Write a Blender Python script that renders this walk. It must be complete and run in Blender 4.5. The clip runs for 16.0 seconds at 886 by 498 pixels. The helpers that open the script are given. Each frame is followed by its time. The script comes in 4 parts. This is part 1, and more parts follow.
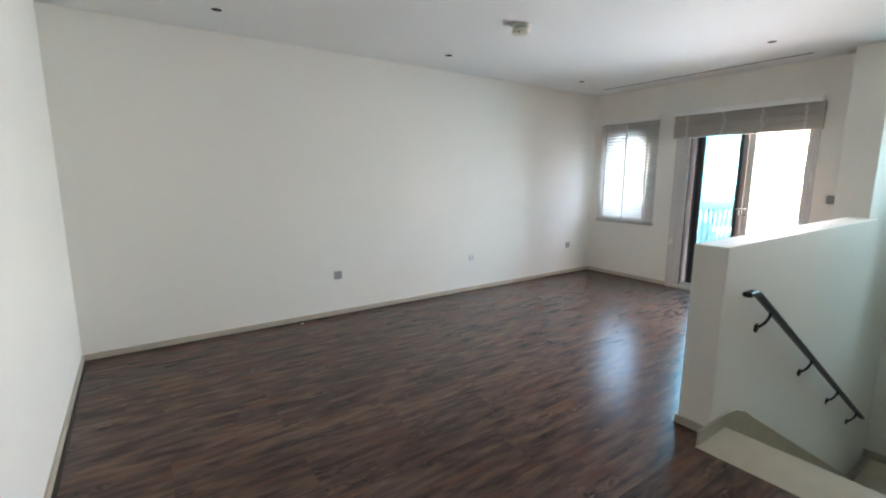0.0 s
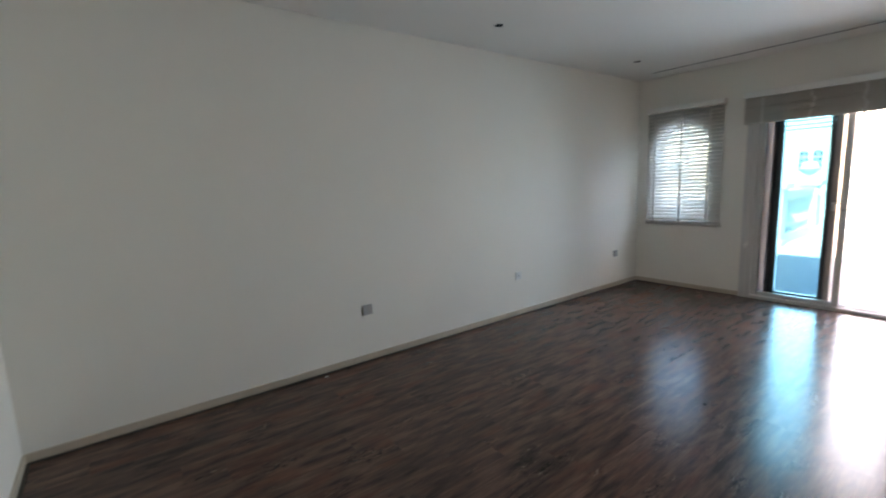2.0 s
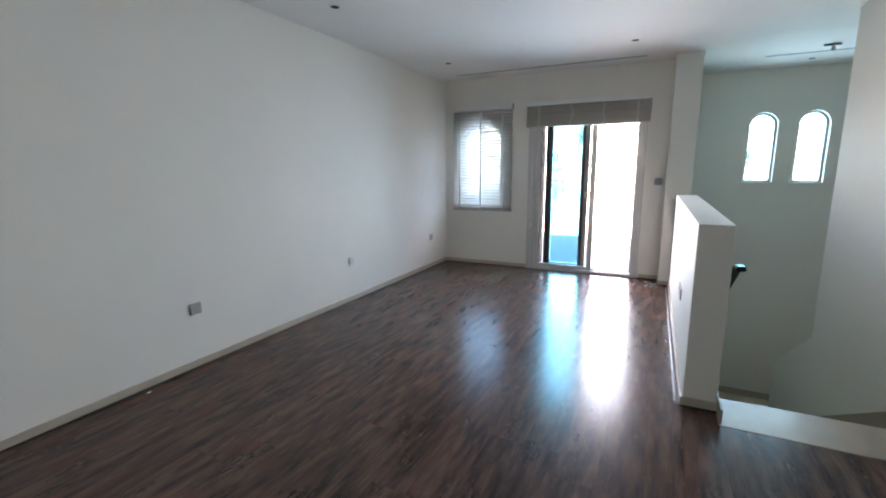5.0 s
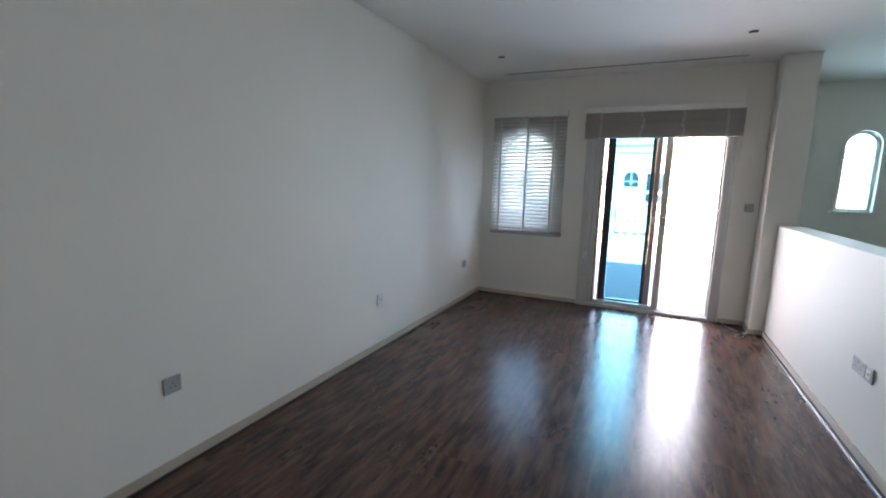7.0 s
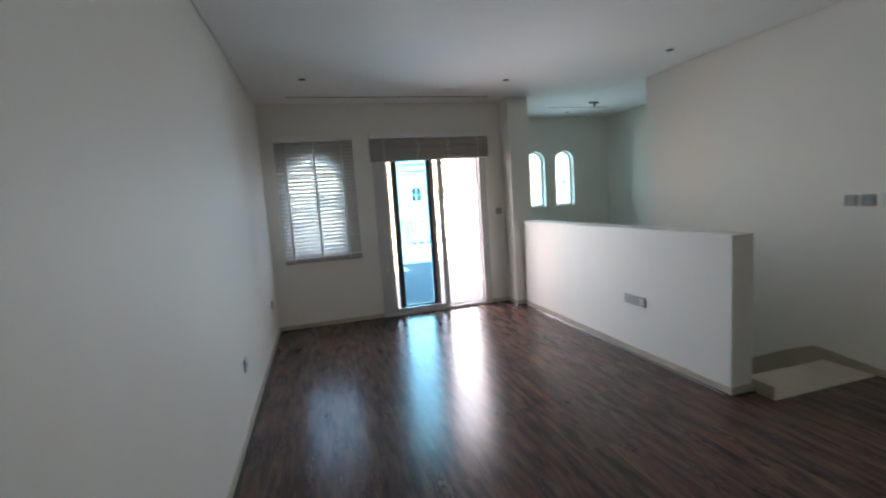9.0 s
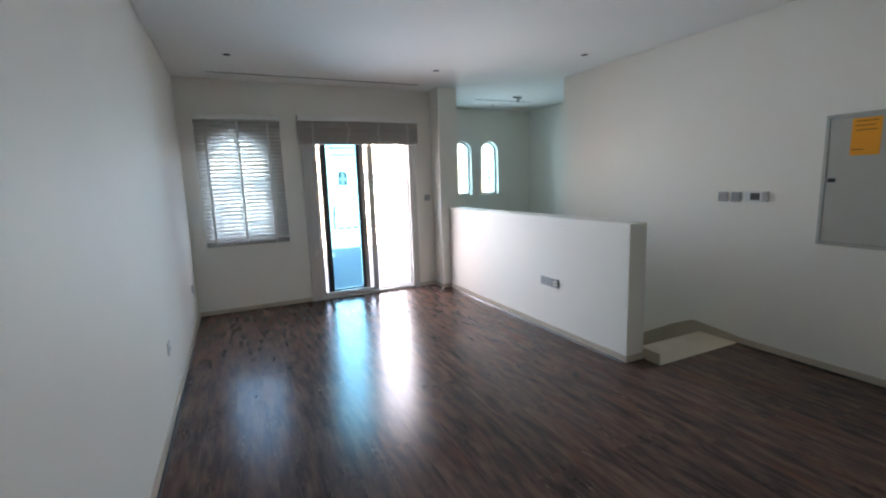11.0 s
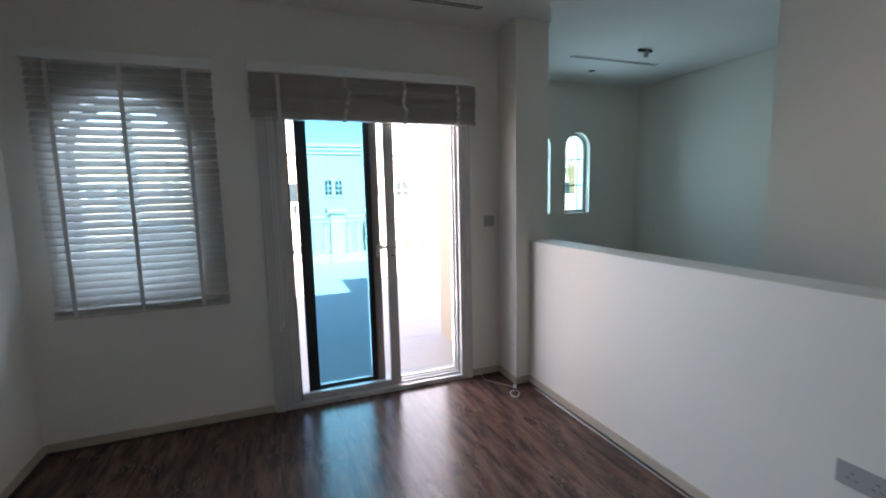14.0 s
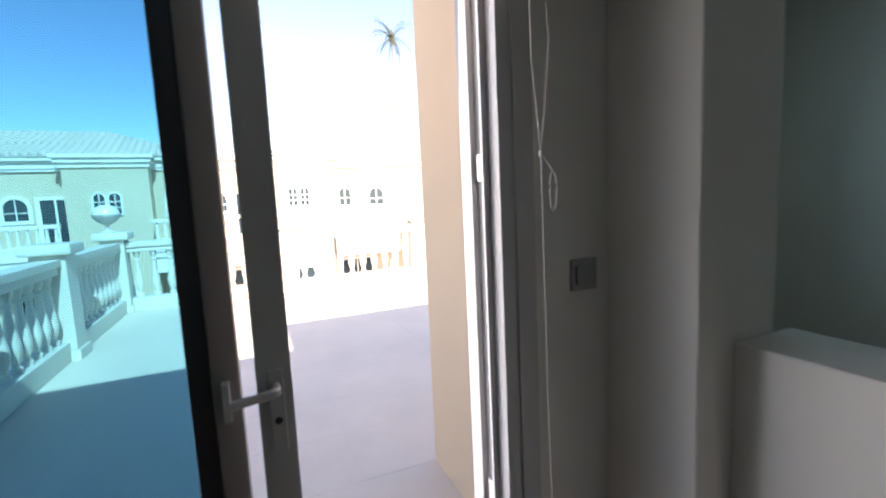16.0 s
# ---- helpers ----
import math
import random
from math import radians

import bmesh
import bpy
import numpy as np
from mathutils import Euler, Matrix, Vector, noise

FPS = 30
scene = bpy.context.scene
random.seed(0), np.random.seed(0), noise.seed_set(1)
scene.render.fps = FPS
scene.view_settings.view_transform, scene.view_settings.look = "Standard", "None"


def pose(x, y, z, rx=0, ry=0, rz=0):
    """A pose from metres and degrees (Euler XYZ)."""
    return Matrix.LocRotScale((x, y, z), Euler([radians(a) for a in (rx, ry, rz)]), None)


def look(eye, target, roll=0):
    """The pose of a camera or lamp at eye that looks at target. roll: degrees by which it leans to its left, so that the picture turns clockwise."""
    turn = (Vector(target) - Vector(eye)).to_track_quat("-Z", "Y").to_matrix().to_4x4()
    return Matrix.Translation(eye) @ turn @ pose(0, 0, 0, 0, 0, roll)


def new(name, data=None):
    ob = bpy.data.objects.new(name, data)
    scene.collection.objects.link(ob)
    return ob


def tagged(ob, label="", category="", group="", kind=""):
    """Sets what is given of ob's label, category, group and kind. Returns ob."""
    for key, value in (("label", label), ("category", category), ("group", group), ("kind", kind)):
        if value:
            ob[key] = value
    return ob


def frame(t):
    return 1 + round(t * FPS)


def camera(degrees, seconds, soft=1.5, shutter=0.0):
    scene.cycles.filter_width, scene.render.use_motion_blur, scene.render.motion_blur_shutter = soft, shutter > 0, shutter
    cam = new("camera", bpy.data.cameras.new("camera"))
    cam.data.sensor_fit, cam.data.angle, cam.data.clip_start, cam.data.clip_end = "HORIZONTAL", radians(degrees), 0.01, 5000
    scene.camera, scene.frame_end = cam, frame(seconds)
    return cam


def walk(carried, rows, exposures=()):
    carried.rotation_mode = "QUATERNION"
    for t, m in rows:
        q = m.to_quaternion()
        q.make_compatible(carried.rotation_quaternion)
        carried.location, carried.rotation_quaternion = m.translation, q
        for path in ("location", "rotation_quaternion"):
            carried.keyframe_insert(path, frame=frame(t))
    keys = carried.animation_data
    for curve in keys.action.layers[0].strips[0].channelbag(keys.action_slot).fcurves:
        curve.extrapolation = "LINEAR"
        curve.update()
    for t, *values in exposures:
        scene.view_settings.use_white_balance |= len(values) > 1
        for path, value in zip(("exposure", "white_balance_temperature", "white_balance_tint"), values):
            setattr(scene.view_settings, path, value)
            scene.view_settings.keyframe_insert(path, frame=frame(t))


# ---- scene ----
cam = camera(90.2, 16.0, soft=2.0, shutter=0.3)
PATH = [
    (0, (0.581, 0.223, 1.522), (1.71, 1.841, 1.194), 0.2),
    (0.5, (0.695, 0.318, 1.508), (1.708, 2.008, 1.166), 0.2),
    (1, (0.717, 0.642, 1.479), (1.693, 2.355, 1.145), 0.7),
    (1.5, (0.726, 1.035, 1.492), (1.704, 2.749, 1.17), 1.5),
    (2, (0.654, 1.419, 1.494), (1.849, 2.996, 1.198), -2.2),
    (2.5, (0.44, 1.612, 1.476), (2.092, 2.704, 1.194), -0.7),
    (3, (0.203, 1.651, 1.475), (1.968, 2.547, 1.185), 0.1),
    (5.5, (0.416, 1.725, 1.458), (2.172, 2.607, 1.083), -0.6),
    (6, (0.719, 1.865, 1.503), (2.353, 2.953, 1.118), 0.4),
    (6.5, (0.896, 2.23, 1.489), (2.55, 3.294, 1.124), 1.1),
    (7, (1.029, 2.657, 1.483), (2.82, 3.495, 1.179), 1.5),
    (7.5, (1.088, 3.131, 1.505), (2.95, 3.819, 1.266), -1.3),
    (8, (1.046, 3.512, 1.525), (3.017, 3.767, 1.298), -1.8),
    (8.5, (1.007, 3.883, 1.51), (2.992, 3.787, 1.289), -2.7),
    (9, (0.925, 4.147, 1.512), (2.84, 3.618, 1.284), -3.9),
    (9.5, (0.738, 4.307, 1.511), (2.491, 3.374, 1.276), -1.0),
    (9.7, (0.672, 4.335, 1.517), (2.326, 3.237, 1.275), -0.9),
    (12, (1.273, 4.067, 1.509), (3.135, 3.423, 1.165), -2.8),
    (12.5, (1.785, 3.934, 1.518), (3.644, 3.283, 1.17), -2.6),
    (13, (2.348, 3.701, 1.518), (4.186, 2.963, 1.237), -0.9),
    (13.5, (2.891, 3.535, 1.502), (4.747, 2.837, 1.244), -1.3),
    (14, (3.441, 3.339, 1.515), (5.297, 2.639, 1.265), -1.3),
    (14.5, (3.996, 3.178, 1.52), (5.857, 2.485, 1.279), -1.7),
    (15, (4.568, 2.991, 1.523), (6.416, 2.258, 1.297), -2.2),
    (15.2, (4.794, 2.889, 1.504), (6.613, 2.089, 1.274), -2.2),
    (15.5, (5.109, 2.759, 1.51), (6.926, 1.952, 1.29), -2.5),
    (15.7, (5.371, 2.656, 1.508), (7.191, 1.856, 1.285), -2.5),
    (15.8, (5.486, 2.618, 1.503), (7.308, 1.823, 1.282), -2.6),
    (16, (5.706, 2.55, 1.507), (7.53, 1.76, 1.283), -2.7),
]
EXPOSURES = [(t, stops + (0.60 if t < 13.2 else 0.50), 7500 if t < 2.2 else 7300 if 8.2 < t < 9.8 else 6950, 22.5 if t < 13.6 else 21 if t < 14.8 else 19.5) for t, stops in (
    (0.0, 3.93), (0.5, 3.92), (1.0, 3.82), (1.5, 3.42), (2.0, 3.02), (2.5, 3.2), (3.0, 3.38), (5.5, 3.5), (6.0, 3.52), (6.5, 3.25), (7.0, 3.0), (7.5, 2.45), (8.0, 2.52),
    (8.5, 2.7), (9.0, 2.72), (9.5, 2.98), (12.0, 3.1), (12.5, 3.05), (13.0, 2.85), (13.5, 2.6), (14.0, 2.37), (14.5, 2.05), (15.0, 1.72), (16.0, 1.42))]
walk(cam, [(t, look(eye, target, roll)) for t, eye, target, roll in PATH], EXPOSURES)

# ---- world and light ----
SUN_AZ = math.atan2(0.157, 1.0)
SUN_EL = radians(43)
world = bpy.data.worlds.new("world")
scene.world = world
world.use_nodes = True
wn = world.node_tree.nodes
sky = wn.new("ShaderNodeTexSky")
sky.sky_type = "NISHITA"
sky.sun_disc = False
sky.sun_elevation = SUN_EL
sky.sun_rotation = radians(270) - SUN_AZ
sky.dust_density = 0.3
wn["Background"].inputs["Strength"].default_value = 0.125
world.node_tree.links.new(sky.outputs["Color"], wn["Background"].inputs["Color"])

sun_data = bpy.data.lights.new("sun", "SUN")
sun_data.energy = 5.0
sun_data.angle = radians(0.5)
sun_data.color = (1.0, 0.95, 0.86)
sun = new("sun", sun_data)
sun.matrix_world = look((0, 0, 0), (math.cos(SUN_EL) * math.cos(SUN_AZ), math.cos(SUN_EL) * math.sin(SUN_AZ), -math.sin(SUN_EL)))
sun.location = (-10, 0, 20)


def sky_lamp(name, place, target, w, h, power, colour, spread):
    d = bpy.data.lights.new(name, "AREA")
    d.spread = radians(spread)
    d.shape, d.size, d.size_y, d.energy, d.color = "RECTANGLE", w, h, power, colour
    ob = new(name, d)
    ob.matrix_world = look(place, target)
    return ob


sky_lamp("door_skylight", (6.89, 2.25, 1.10), (0, 1.75, 0.50), 0.50, 2.04, 2.9, (0.89, 0.90, 0.96), 125)
sky_lamp("pane_skylight", (6.89, 2.89, 1.10), (0, 2.40, 0.50), 0.44, 2.04, 5.0, (0.97, 0.95, 1.0), 125)
sky_lamp("window_skylight", (6.89, 4.16, 1.5), (0, 4.16, 1.5), 0.62, 1.1, 3.1, (0.52, 0.72, 1.0), 170)
sky_lamp("tower_skylight", (8.09, 0.491, 1.7), (0, 0.491, 1.7), 0.30, 0.85, 1.35, (0.46, 0.80, 1.0), 155)
sky_lamp("tower_skylight", (8.09, -0.067, 1.7), (0, -0.067, 1.7), 0.30, 0.85, 1.35, (0.46, 0.80, 1.0), 155)

# ---- materials ----
def nodes_of(name):
    m = bpy.data.materials.new(name)
    m.use_nodes = True
    return m, m.node_tree.nodes, m.node_tree.links, m.node_tree.nodes["Principled BSDF"]


def mixed(n, l, factor, a, b):
    mx = n.new("ShaderNodeMix")
    mx.data_type = "RGBA"
    for sock, v in ((mx.inputs["Factor"], factor), (mx.inputs["A"], a), (mx.inputs["B"], b)):
        if isinstance(v, (tuple, float, int)):
            sock.default_value = (*v, 1) if isinstance(v, tuple) else v
        else:
            l.new(v, sock)
    return mx.outputs["Result"]


def noise_tex(n, l, vec, scale, detail=4.0, rough=0.55):
    t = n.new("ShaderNodeTexNoise")
    t.inputs["Scale"].default_value = scale
    t.inputs["Detail"].default_value = detail
    t.inputs["Roughness"].default_value = rough
    if vec is not None:
        l.new(vec, t.inputs["Vector"])
    return t.outputs["Fac"]


def ramp(n, l, fac, lo, hi):
    r = n.new("ShaderNodeMapRange")
    r.inputs["From Min"].default_value, r.inputs["From Max"].default_value = lo, hi
    l.new(fac, r.inputs["Value"])
    return r.outputs["Result"]


def bump(n, l, bsdf, height, strength, distance):
    b = n.new("ShaderNodeBump")
    b.inputs["Strength"].default_value, b.inputs["Distance"].default_value = strength, distance
    l.new(height, b.inputs["Height"])
    l.new(b.outputs["Normal"], bsdf.inputs["Normal"])


def surface(name, colour, rough=0.6, metal=0.0, vary=0.06, big=1.2, fine=60.0, relief=0.15, depth=0.0008, spec=0.5):
    """A plain surface with stains at a large scale, grain at a fine one, and relief."""
    m, n, l, b = nodes_of(name)
    geo = n.new("ShaderNodeNewGeometry").outputs["Position"]
    large, small = noise_tex(n, l, geo, big), noise_tex(n, l, geo, fine)
    dark = tuple(c * (1 - vary) for c in colour)
    light = tuple(min(1, c * (1 + vary * 0.6)) for c in colour)
    c = mixed(n, l, ramp(n, l, large, 0.3, 0.7), dark, light)
    c2 = mixed(n, l, ramp(n, l, small, 0.2, 0.8), tuple(1 - vary * 0.5 for _ in range(3)), (1.0, 1.0, 1.0))
    mul = n.new("ShaderNodeMix")
    mul.data_type, mul.blend_type = "RGBA", "MULTIPLY"
    mul.inputs["Factor"].default_value = 1
    l.new(c, mul.inputs["A"]), l.new(c2, mul.inputs["B"])
    l.new(mul.outputs["Result"], b.inputs["Base Color"])
    b.inputs["Metallic"].default_value = metal
    b.inputs["Specular IOR Level"].default_value = spec
    r = n.new("ShaderNodeMapRange")
    r.inputs["To Min"].default_value, r.inputs["To Max"].default_value = rough * 0.85, min(1, rough * 1.12)
    l.new(large, r.inputs["Value"]), l.new(r.outputs["Result"], b.inputs["Roughness"])
    if relief:
        bump(n, l, b, small, relief, depth)
    return m


def wood_floor():
    m, n, l, b = nodes_of("dark_laminate")
    pos = n.new("ShaderNodeNewGeometry").outputs["Position"]
    info = n.new("ShaderNodeObjectInfo").outputs["Random"]
    off = n.new("ShaderNodeCombineXYZ")
    k = n.new("ShaderNodeMath")
    k.operation = "MULTIPLY"
    k.inputs[1].default_value = 37.0
    l.new(info, k.inputs[0]), l.new(k.outputs[0], off.inputs["X"]), l.new(k.outputs[0], off.inputs["Z"])
    add = n.new("ShaderNodeVectorMath")
    l.new(pos, add.inputs[0]), l.new(off.outputs[0], add.inputs[1])

    def stretched(sx, sy):
        mp = n.new("ShaderNodeMapping")
        mp.inputs["Scale"].default_value = (sx, sy, 1)
        l.new(add.outputs[0], mp.inputs["Vector"])
        return mp.outputs["Vector"]

    streak = noise_tex(n, l, stretched(3.6, 19.0), 1.0, 3.6, 0.56)
    fine = noise_tex(n, l, stretched(7.0, 110.0), 1.0, 2.0, 0.5)
    ripple = noise_tex(n, l, stretched(8.0, 21.0), 1.0, 2.0, 0.45)
    patch = noise_tex(n, l, stretched(3.0, 7.0), 1.0, 1.0, 0.5)
    speck = noise_tex(n, l, stretched(22.0, 60.0), 1.0, 2.0, 0.5)
    c = mixed(n, l, ramp(n, l, streak, 0.32, 0.68), (0.046, 0.0305, 0.0272), (0.166, 0.100, 0.076))
    red = noise_tex(n, l, stretched(2.2, 7.0), 1.1, 2.0, 0.5)
    c = mixed(n, l, ramp(n, l, red, 0.52, 0.92), c, (0.160, 0.066, 0.042))
    both = n.new("ShaderNodeMath")
    both.operation = "MULTIPLY"
    l.new(ramp(n, l, patch, 0.56, 0.72), both.inputs[0]), l.new(ramp(n, l, speck, 0.46, 0.66), both.inputs[1])
    c = mixed(n, l, both.outputs[0], c, (0.012, 0.009, 0.008))
    scratch = noise_tex(n, l, stretched(16.0, 75.0), 1.0, 3.0, 0.6)
    pale = n.new("ShaderNodeMath")
    pale.operation = "MULTIPLY"
    l.new(ramp(n, l, patch, 0.50, 0.66), pale.inputs[0]), l.new(ramp(n, l, scratch, 0.60, 0.70), pale.inputs[1])
    c = mixed(n, l, pale.outputs[0], c, (0.21, 0.155, 0.125))
    tone = n.new("ShaderNodeMix")
    tone.data_type, tone.blend_type = "RGBA", "MULTIPLY"
    tone.inputs["Factor"].default_value = 1
    shade = mixed(n, l, info, (0.90, 0.88, 0.88), (1.12, 1.09, 1.07))
    grain = mixed(n, l, ramp(n, l, fine, 0.25, 0.75), (0.80, 0.80, 0.80), (1.14, 1.13, 1.12))
    t2 = n.new("ShaderNodeMix")
    t2.data_type, t2.blend_type = "RGBA", "MULTIPLY"
    t2.inputs["Factor"].default_value = 1
    l.new(c, tone.inputs["A"]), l.new(shade, tone.inputs["B"])
    l.new(tone.outputs["Result"], t2.inputs["A"]), l.new(grain, t2.inputs["B"])
    l.new(t2.outputs["Result"], b.inputs["Base Color"])
    smear = noise_tex(n, l, pos, 2.3, 3.0, 0.6)
    r = n.new("ShaderNodeMapRange")
    r.inputs["To Min"].default_value, r.inputs["To Max"].default_value = 0.19, 0.28
    l.new(smear, r.inputs["Value"]), l.new(r.outputs["Result"], b.inputs["Roughness"])
    b.inputs["Specular IOR Level"].default_value = 0.19
    bump(n, l, b, ripple, 0.25, 0.0012)
    return m


def let_through(m, colour, share):
    """A thin sheet that lets part of the light from behind pass, scattered."""
    n, l = m.node_tree.nodes, m.node_tree.links
    soft, mix = n.new("ShaderNodeBsdfTranslucent"), n.new("ShaderNodeMixShader")
    soft.inputs["Color"].default_value = (*colour, 1)
    mix.inputs[0].default_value = share
    l.new(n["Principled BSDF"].outputs[0], mix.inputs[1]), l.new(soft.outputs[0], mix.inputs[2])
    l.new(mix.outputs[0], n["Material Output"].inputs["Surface"])


def glass(name, tint, gloss=0.04):
    """A thin pane: it tints what is seen through it and mirrors a little."""
    m = bpy.data.materials.new(name)
    m.use_nodes = True
    n, l = m.node_tree.nodes, m.node_tree.links
    n.remove(n["Principled BSDF"])
    clear, shiny, mix, fr = n.new("ShaderNodeBsdfTransparent"), n.new("ShaderNodeBsdfGlossy"), n.new("ShaderNodeMixShader"), n.new("ShaderNodeFresnel")
    clear.inputs["Color"].default_value = (*tint, 1)
    shiny.inputs["Roughness"].default_value = 0.02
    fr.inputs["IOR"].default_value = 1.3
    l.new(fr.outputs[0], mix.inputs[0]), l.new(clear.outputs[0], mix.inputs[1]), l.new(shiny.outputs[0], mix.inputs[2])
    l.new(mix.outputs[0], n["Material Output"].inputs["Surface"])
    return m


def roof_tile_mat():
    m = surface("clay_roof_tile", (0.66, 0.57, 0.49), 0.8, vary=0.2, big=3, fine=12, relief=0.3, depth=0.01)
    return m


PLASTER = surface("cream_white_wall_paint", (0.86, 0.823, 0.75), 0.62, vary=0.03, big=0.7, fine=90, relief=0.12, depth=0.0006)
CEIL = surface("white_ceiling_paint", (0.82, 0.80, 0.765), 0.8, vary=0.02, big=0.6, fine=120, relief=0.06, depth=0.0004)
FLOORWOOD = wood_floor()
SCREED = surface("grey_screed", (0.05, 0.04, 0.035), 0.9)
SKIRT = surface("beige_skirting", (0.54, 0.455, 0.36), 0.45, vary=0.10, big=5, fine=70, relief=0.05)
STONE = surface("cream_stair_stone", (0.62, 0.51, 0.385), 0.32, vary=0.10, big=4, fine=45, relief=0.05)
TANSTONE = surface("tan_skirting_stone", (0.45, 0.375, 0.275), 0.4, vary=0.10, big=4, fine=45, relief=0.05)
IRON = surface("black_iron", (0.018, 0.017, 0.017), 0.42, metal=0.3, vary=0.15, relief=0.2)
ALU = surface("white_aluminium", (0.58, 0.56, 0.54), 0.38, vary=0.04, big=3, relief=0.03)
BRONZE = surface("dark_grey_aluminium", (0.030, 0.030, 0.033), 0.38, vary=0.08, big=3, relief=0.03)
# the jamb's inner face: its shade is put into this dark colour
JAMBSHADE = surface("jamb_shade_grey", (0.06, 0.062, 0.066), 0.75, vary=0.06, big=3, relief=0.03, spec=0.1)
# shaded copy of ALU: the backlit stile's darkness is in the colour
BACKLITALU = surface("backlit_white_aluminium", (0.24, 0.22, 0.205), 0.42, vary=0.06, big=3, relief=0.03)
STEEL = surface("satin_steel", (0.55, 0.54, 0.53), 0.35, metal=0.9, vary=0.05, relief=0.05)
SLAT = surface("bleached_wood_slat", (0.55, 0.50, 0.45), 0.55, vary=0.10, big=4, fine=50, relief=0.1)
# lit copy of SLAT: paler and translucent, to imitate the window's glow
LITSLAT = surface("lit_wood_slat", (0.70, 0.66, 0.61), 0.5, vary=0.08, big=4, fine=50, relief=0.1)
let_through(LITSLAT, (0.74, 0.74, 0.71), 0.36)
TAPE = surface("cotton_ladder_tape", (0.70, 0.66, 0.62), 0.9, vary=0.05)
VALANCE = surface("white_painted_valance", (0.84, 0.82, 0.78), 0.45, vary=0.03, big=3, relief=0.04)
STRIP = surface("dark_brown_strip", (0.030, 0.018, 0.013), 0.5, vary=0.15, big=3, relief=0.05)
CORD = surface("white_cord", (0.80, 0.78, 0.74), 0.8, vary=0.05)
PLATE = surface("brushed_grey_plate", (0.40, 0.395, 0.385), 0.4, vary=0.04, relief=0.03)
WHITEPLATE = surface("white_plastic_plate", (0.72, 0.72, 0.70), 0.4, vary=0.03, relief=0.02)
IVORY = surface("ivory_plastic", (0.74, 0.68, 0.55), 0.45, vary=0.06)
GREYDOOR = surface("grey_enamel", (0.45, 0.44, 0.395), 0.5, vary=0.05, big=2)
ORANGE = surface("orange_paper", (0.92, 0.37, 0.012), 0.7, vary=0.06)
BROWNINK = surface("brown_ink", (0.30, 0.11, 0.02), 0.8, vary=0.1)
DARK = surface("dark_plastic", (0.015, 0.015, 0.015), 0.5, vary=0.1)
BLACKHOLE = surface("matt_black_recess", (0.006, 0.006, 0.006), 0.9, vary=0.1)
SCREEN = surface("grey_display", (0.12, 0.13, 0.12), 0.25, vary=0.05)
TERRA = surface("beige_terrace_tile", (0.74, 0.61, 0.50), 0.6, vary=0.08, big=1.5, fine=40, relief=0.1)
RENDERWALL = surface("peach_outdoor_render", (0.80, 0.60, 0.41), 0.85, vary=0.06, big=1, fine=80, relief=0.3, depth=0.002)
CASTSTONE = surface("cream_cast_stone", (0.68, 0.62, 0.53), 0.75, vary=0.08, big=3, fine=50, relief=0.2)
VILLA = surface("beige_villa_render", (0.58, 0.47, 0.34), 0.9, vary=0.06, big=0.6, fine=20, relief=0.1)
VILLATRIM = surface("cream_villa_trim", (0.74, 0.70, 0.62), 0.85, vary=0.05, big=0.8)
ROOF = roof_tile_mat()
FARGLASS = surface("dark_far_window", (0.03, 0.05, 0.06), 0.12, vary=0.1, relief=0)
GROUND = surface("pale_ground", (0.38, 0.34, 0.29), 0.9, vary=0.15, big=0.2, fine=4)
TINTED = glass("blue_tinted_glass", (0.30, 0.54, 0.635))
GREENGLASS = glass("green_tinted_glass", (0.60, 0.80, 0.81))
CLEAR = glass("grey_blue_glass", (0.62, 0.74, 0.78))
OPAL = surface("opal_lamp_bowl", (0.80, 0.79, 0.75), 0.3, vary=0.03, relief=0)
FROND = surface("palm_frond", (0.10, 0.11, 0.06), 0.7, vary=0.25, big=2)
BARK = surface("palm_bark", (0.25, 0.20, 0.15), 0.9, vary=0.2, big=3)


# ---- building blocks ----
def box(bm, x0, x1, y0, y1, z0, z1, bevel=0.0):
    made = bmesh.ops.create_cube(bm, size=1.0, matrix=Matrix.Translation(((x0 + x1) / 2, (y0 + y1) / 2, (z0 + z1) / 2)) @ Matrix.Diagonal((x1 - x0, y1 - y0, z1 - z0, 1)))
    if bevel:
        edges = list({e for v in made["verts"] for e in v.link_edges})
        bmesh.ops.bevel(bm, geom=edges, offset=bevel, segments=2, affect="EDGES", profile=0.6)
    return bm


def boxed(*a, bevel=0.0):
    return box(bmesh.new(), *a, bevel=bevel)


def cyl(bm, a, b, r0, r1=None, seg=16):
    a, b = Vector(a), Vector(b)
    d = b - a
    m = Matrix.Translation((a + b) / 2) @ d.to_track_quat("Z", "Y").to_matrix().to_4x4()
    bmesh.ops.create_cone(bm, cap_ends=True, segments=seg, radius1=r0, radius2=r0 if r1 is None else r1, depth=d.length, matrix=m)
    return bm


def lathe(profile, seg=16, centre=(0, 0, 0)):
    """A turned body from (radius, height) pairs, bottom to top."""
    bm = bmesh.new()
    rings = []
    for r, z in profile:
        rings.append([bm.verts.new((centre[0] + r * math.cos(2 * math.pi * i / seg), centre[1] + r * math.sin(2 * math.pi * i / seg), centre[2] + z)) for i in range(seg)])
    for a, b in zip(rings, rings[1:]):
        for i in range(seg):
            bm.faces.new((a[i], a[(i + 1) % seg], b[(i + 1) % seg], b[i]))
    bm.faces.new(rings[0][::-1]), bm.faces.new(rings[-1])
    return bm


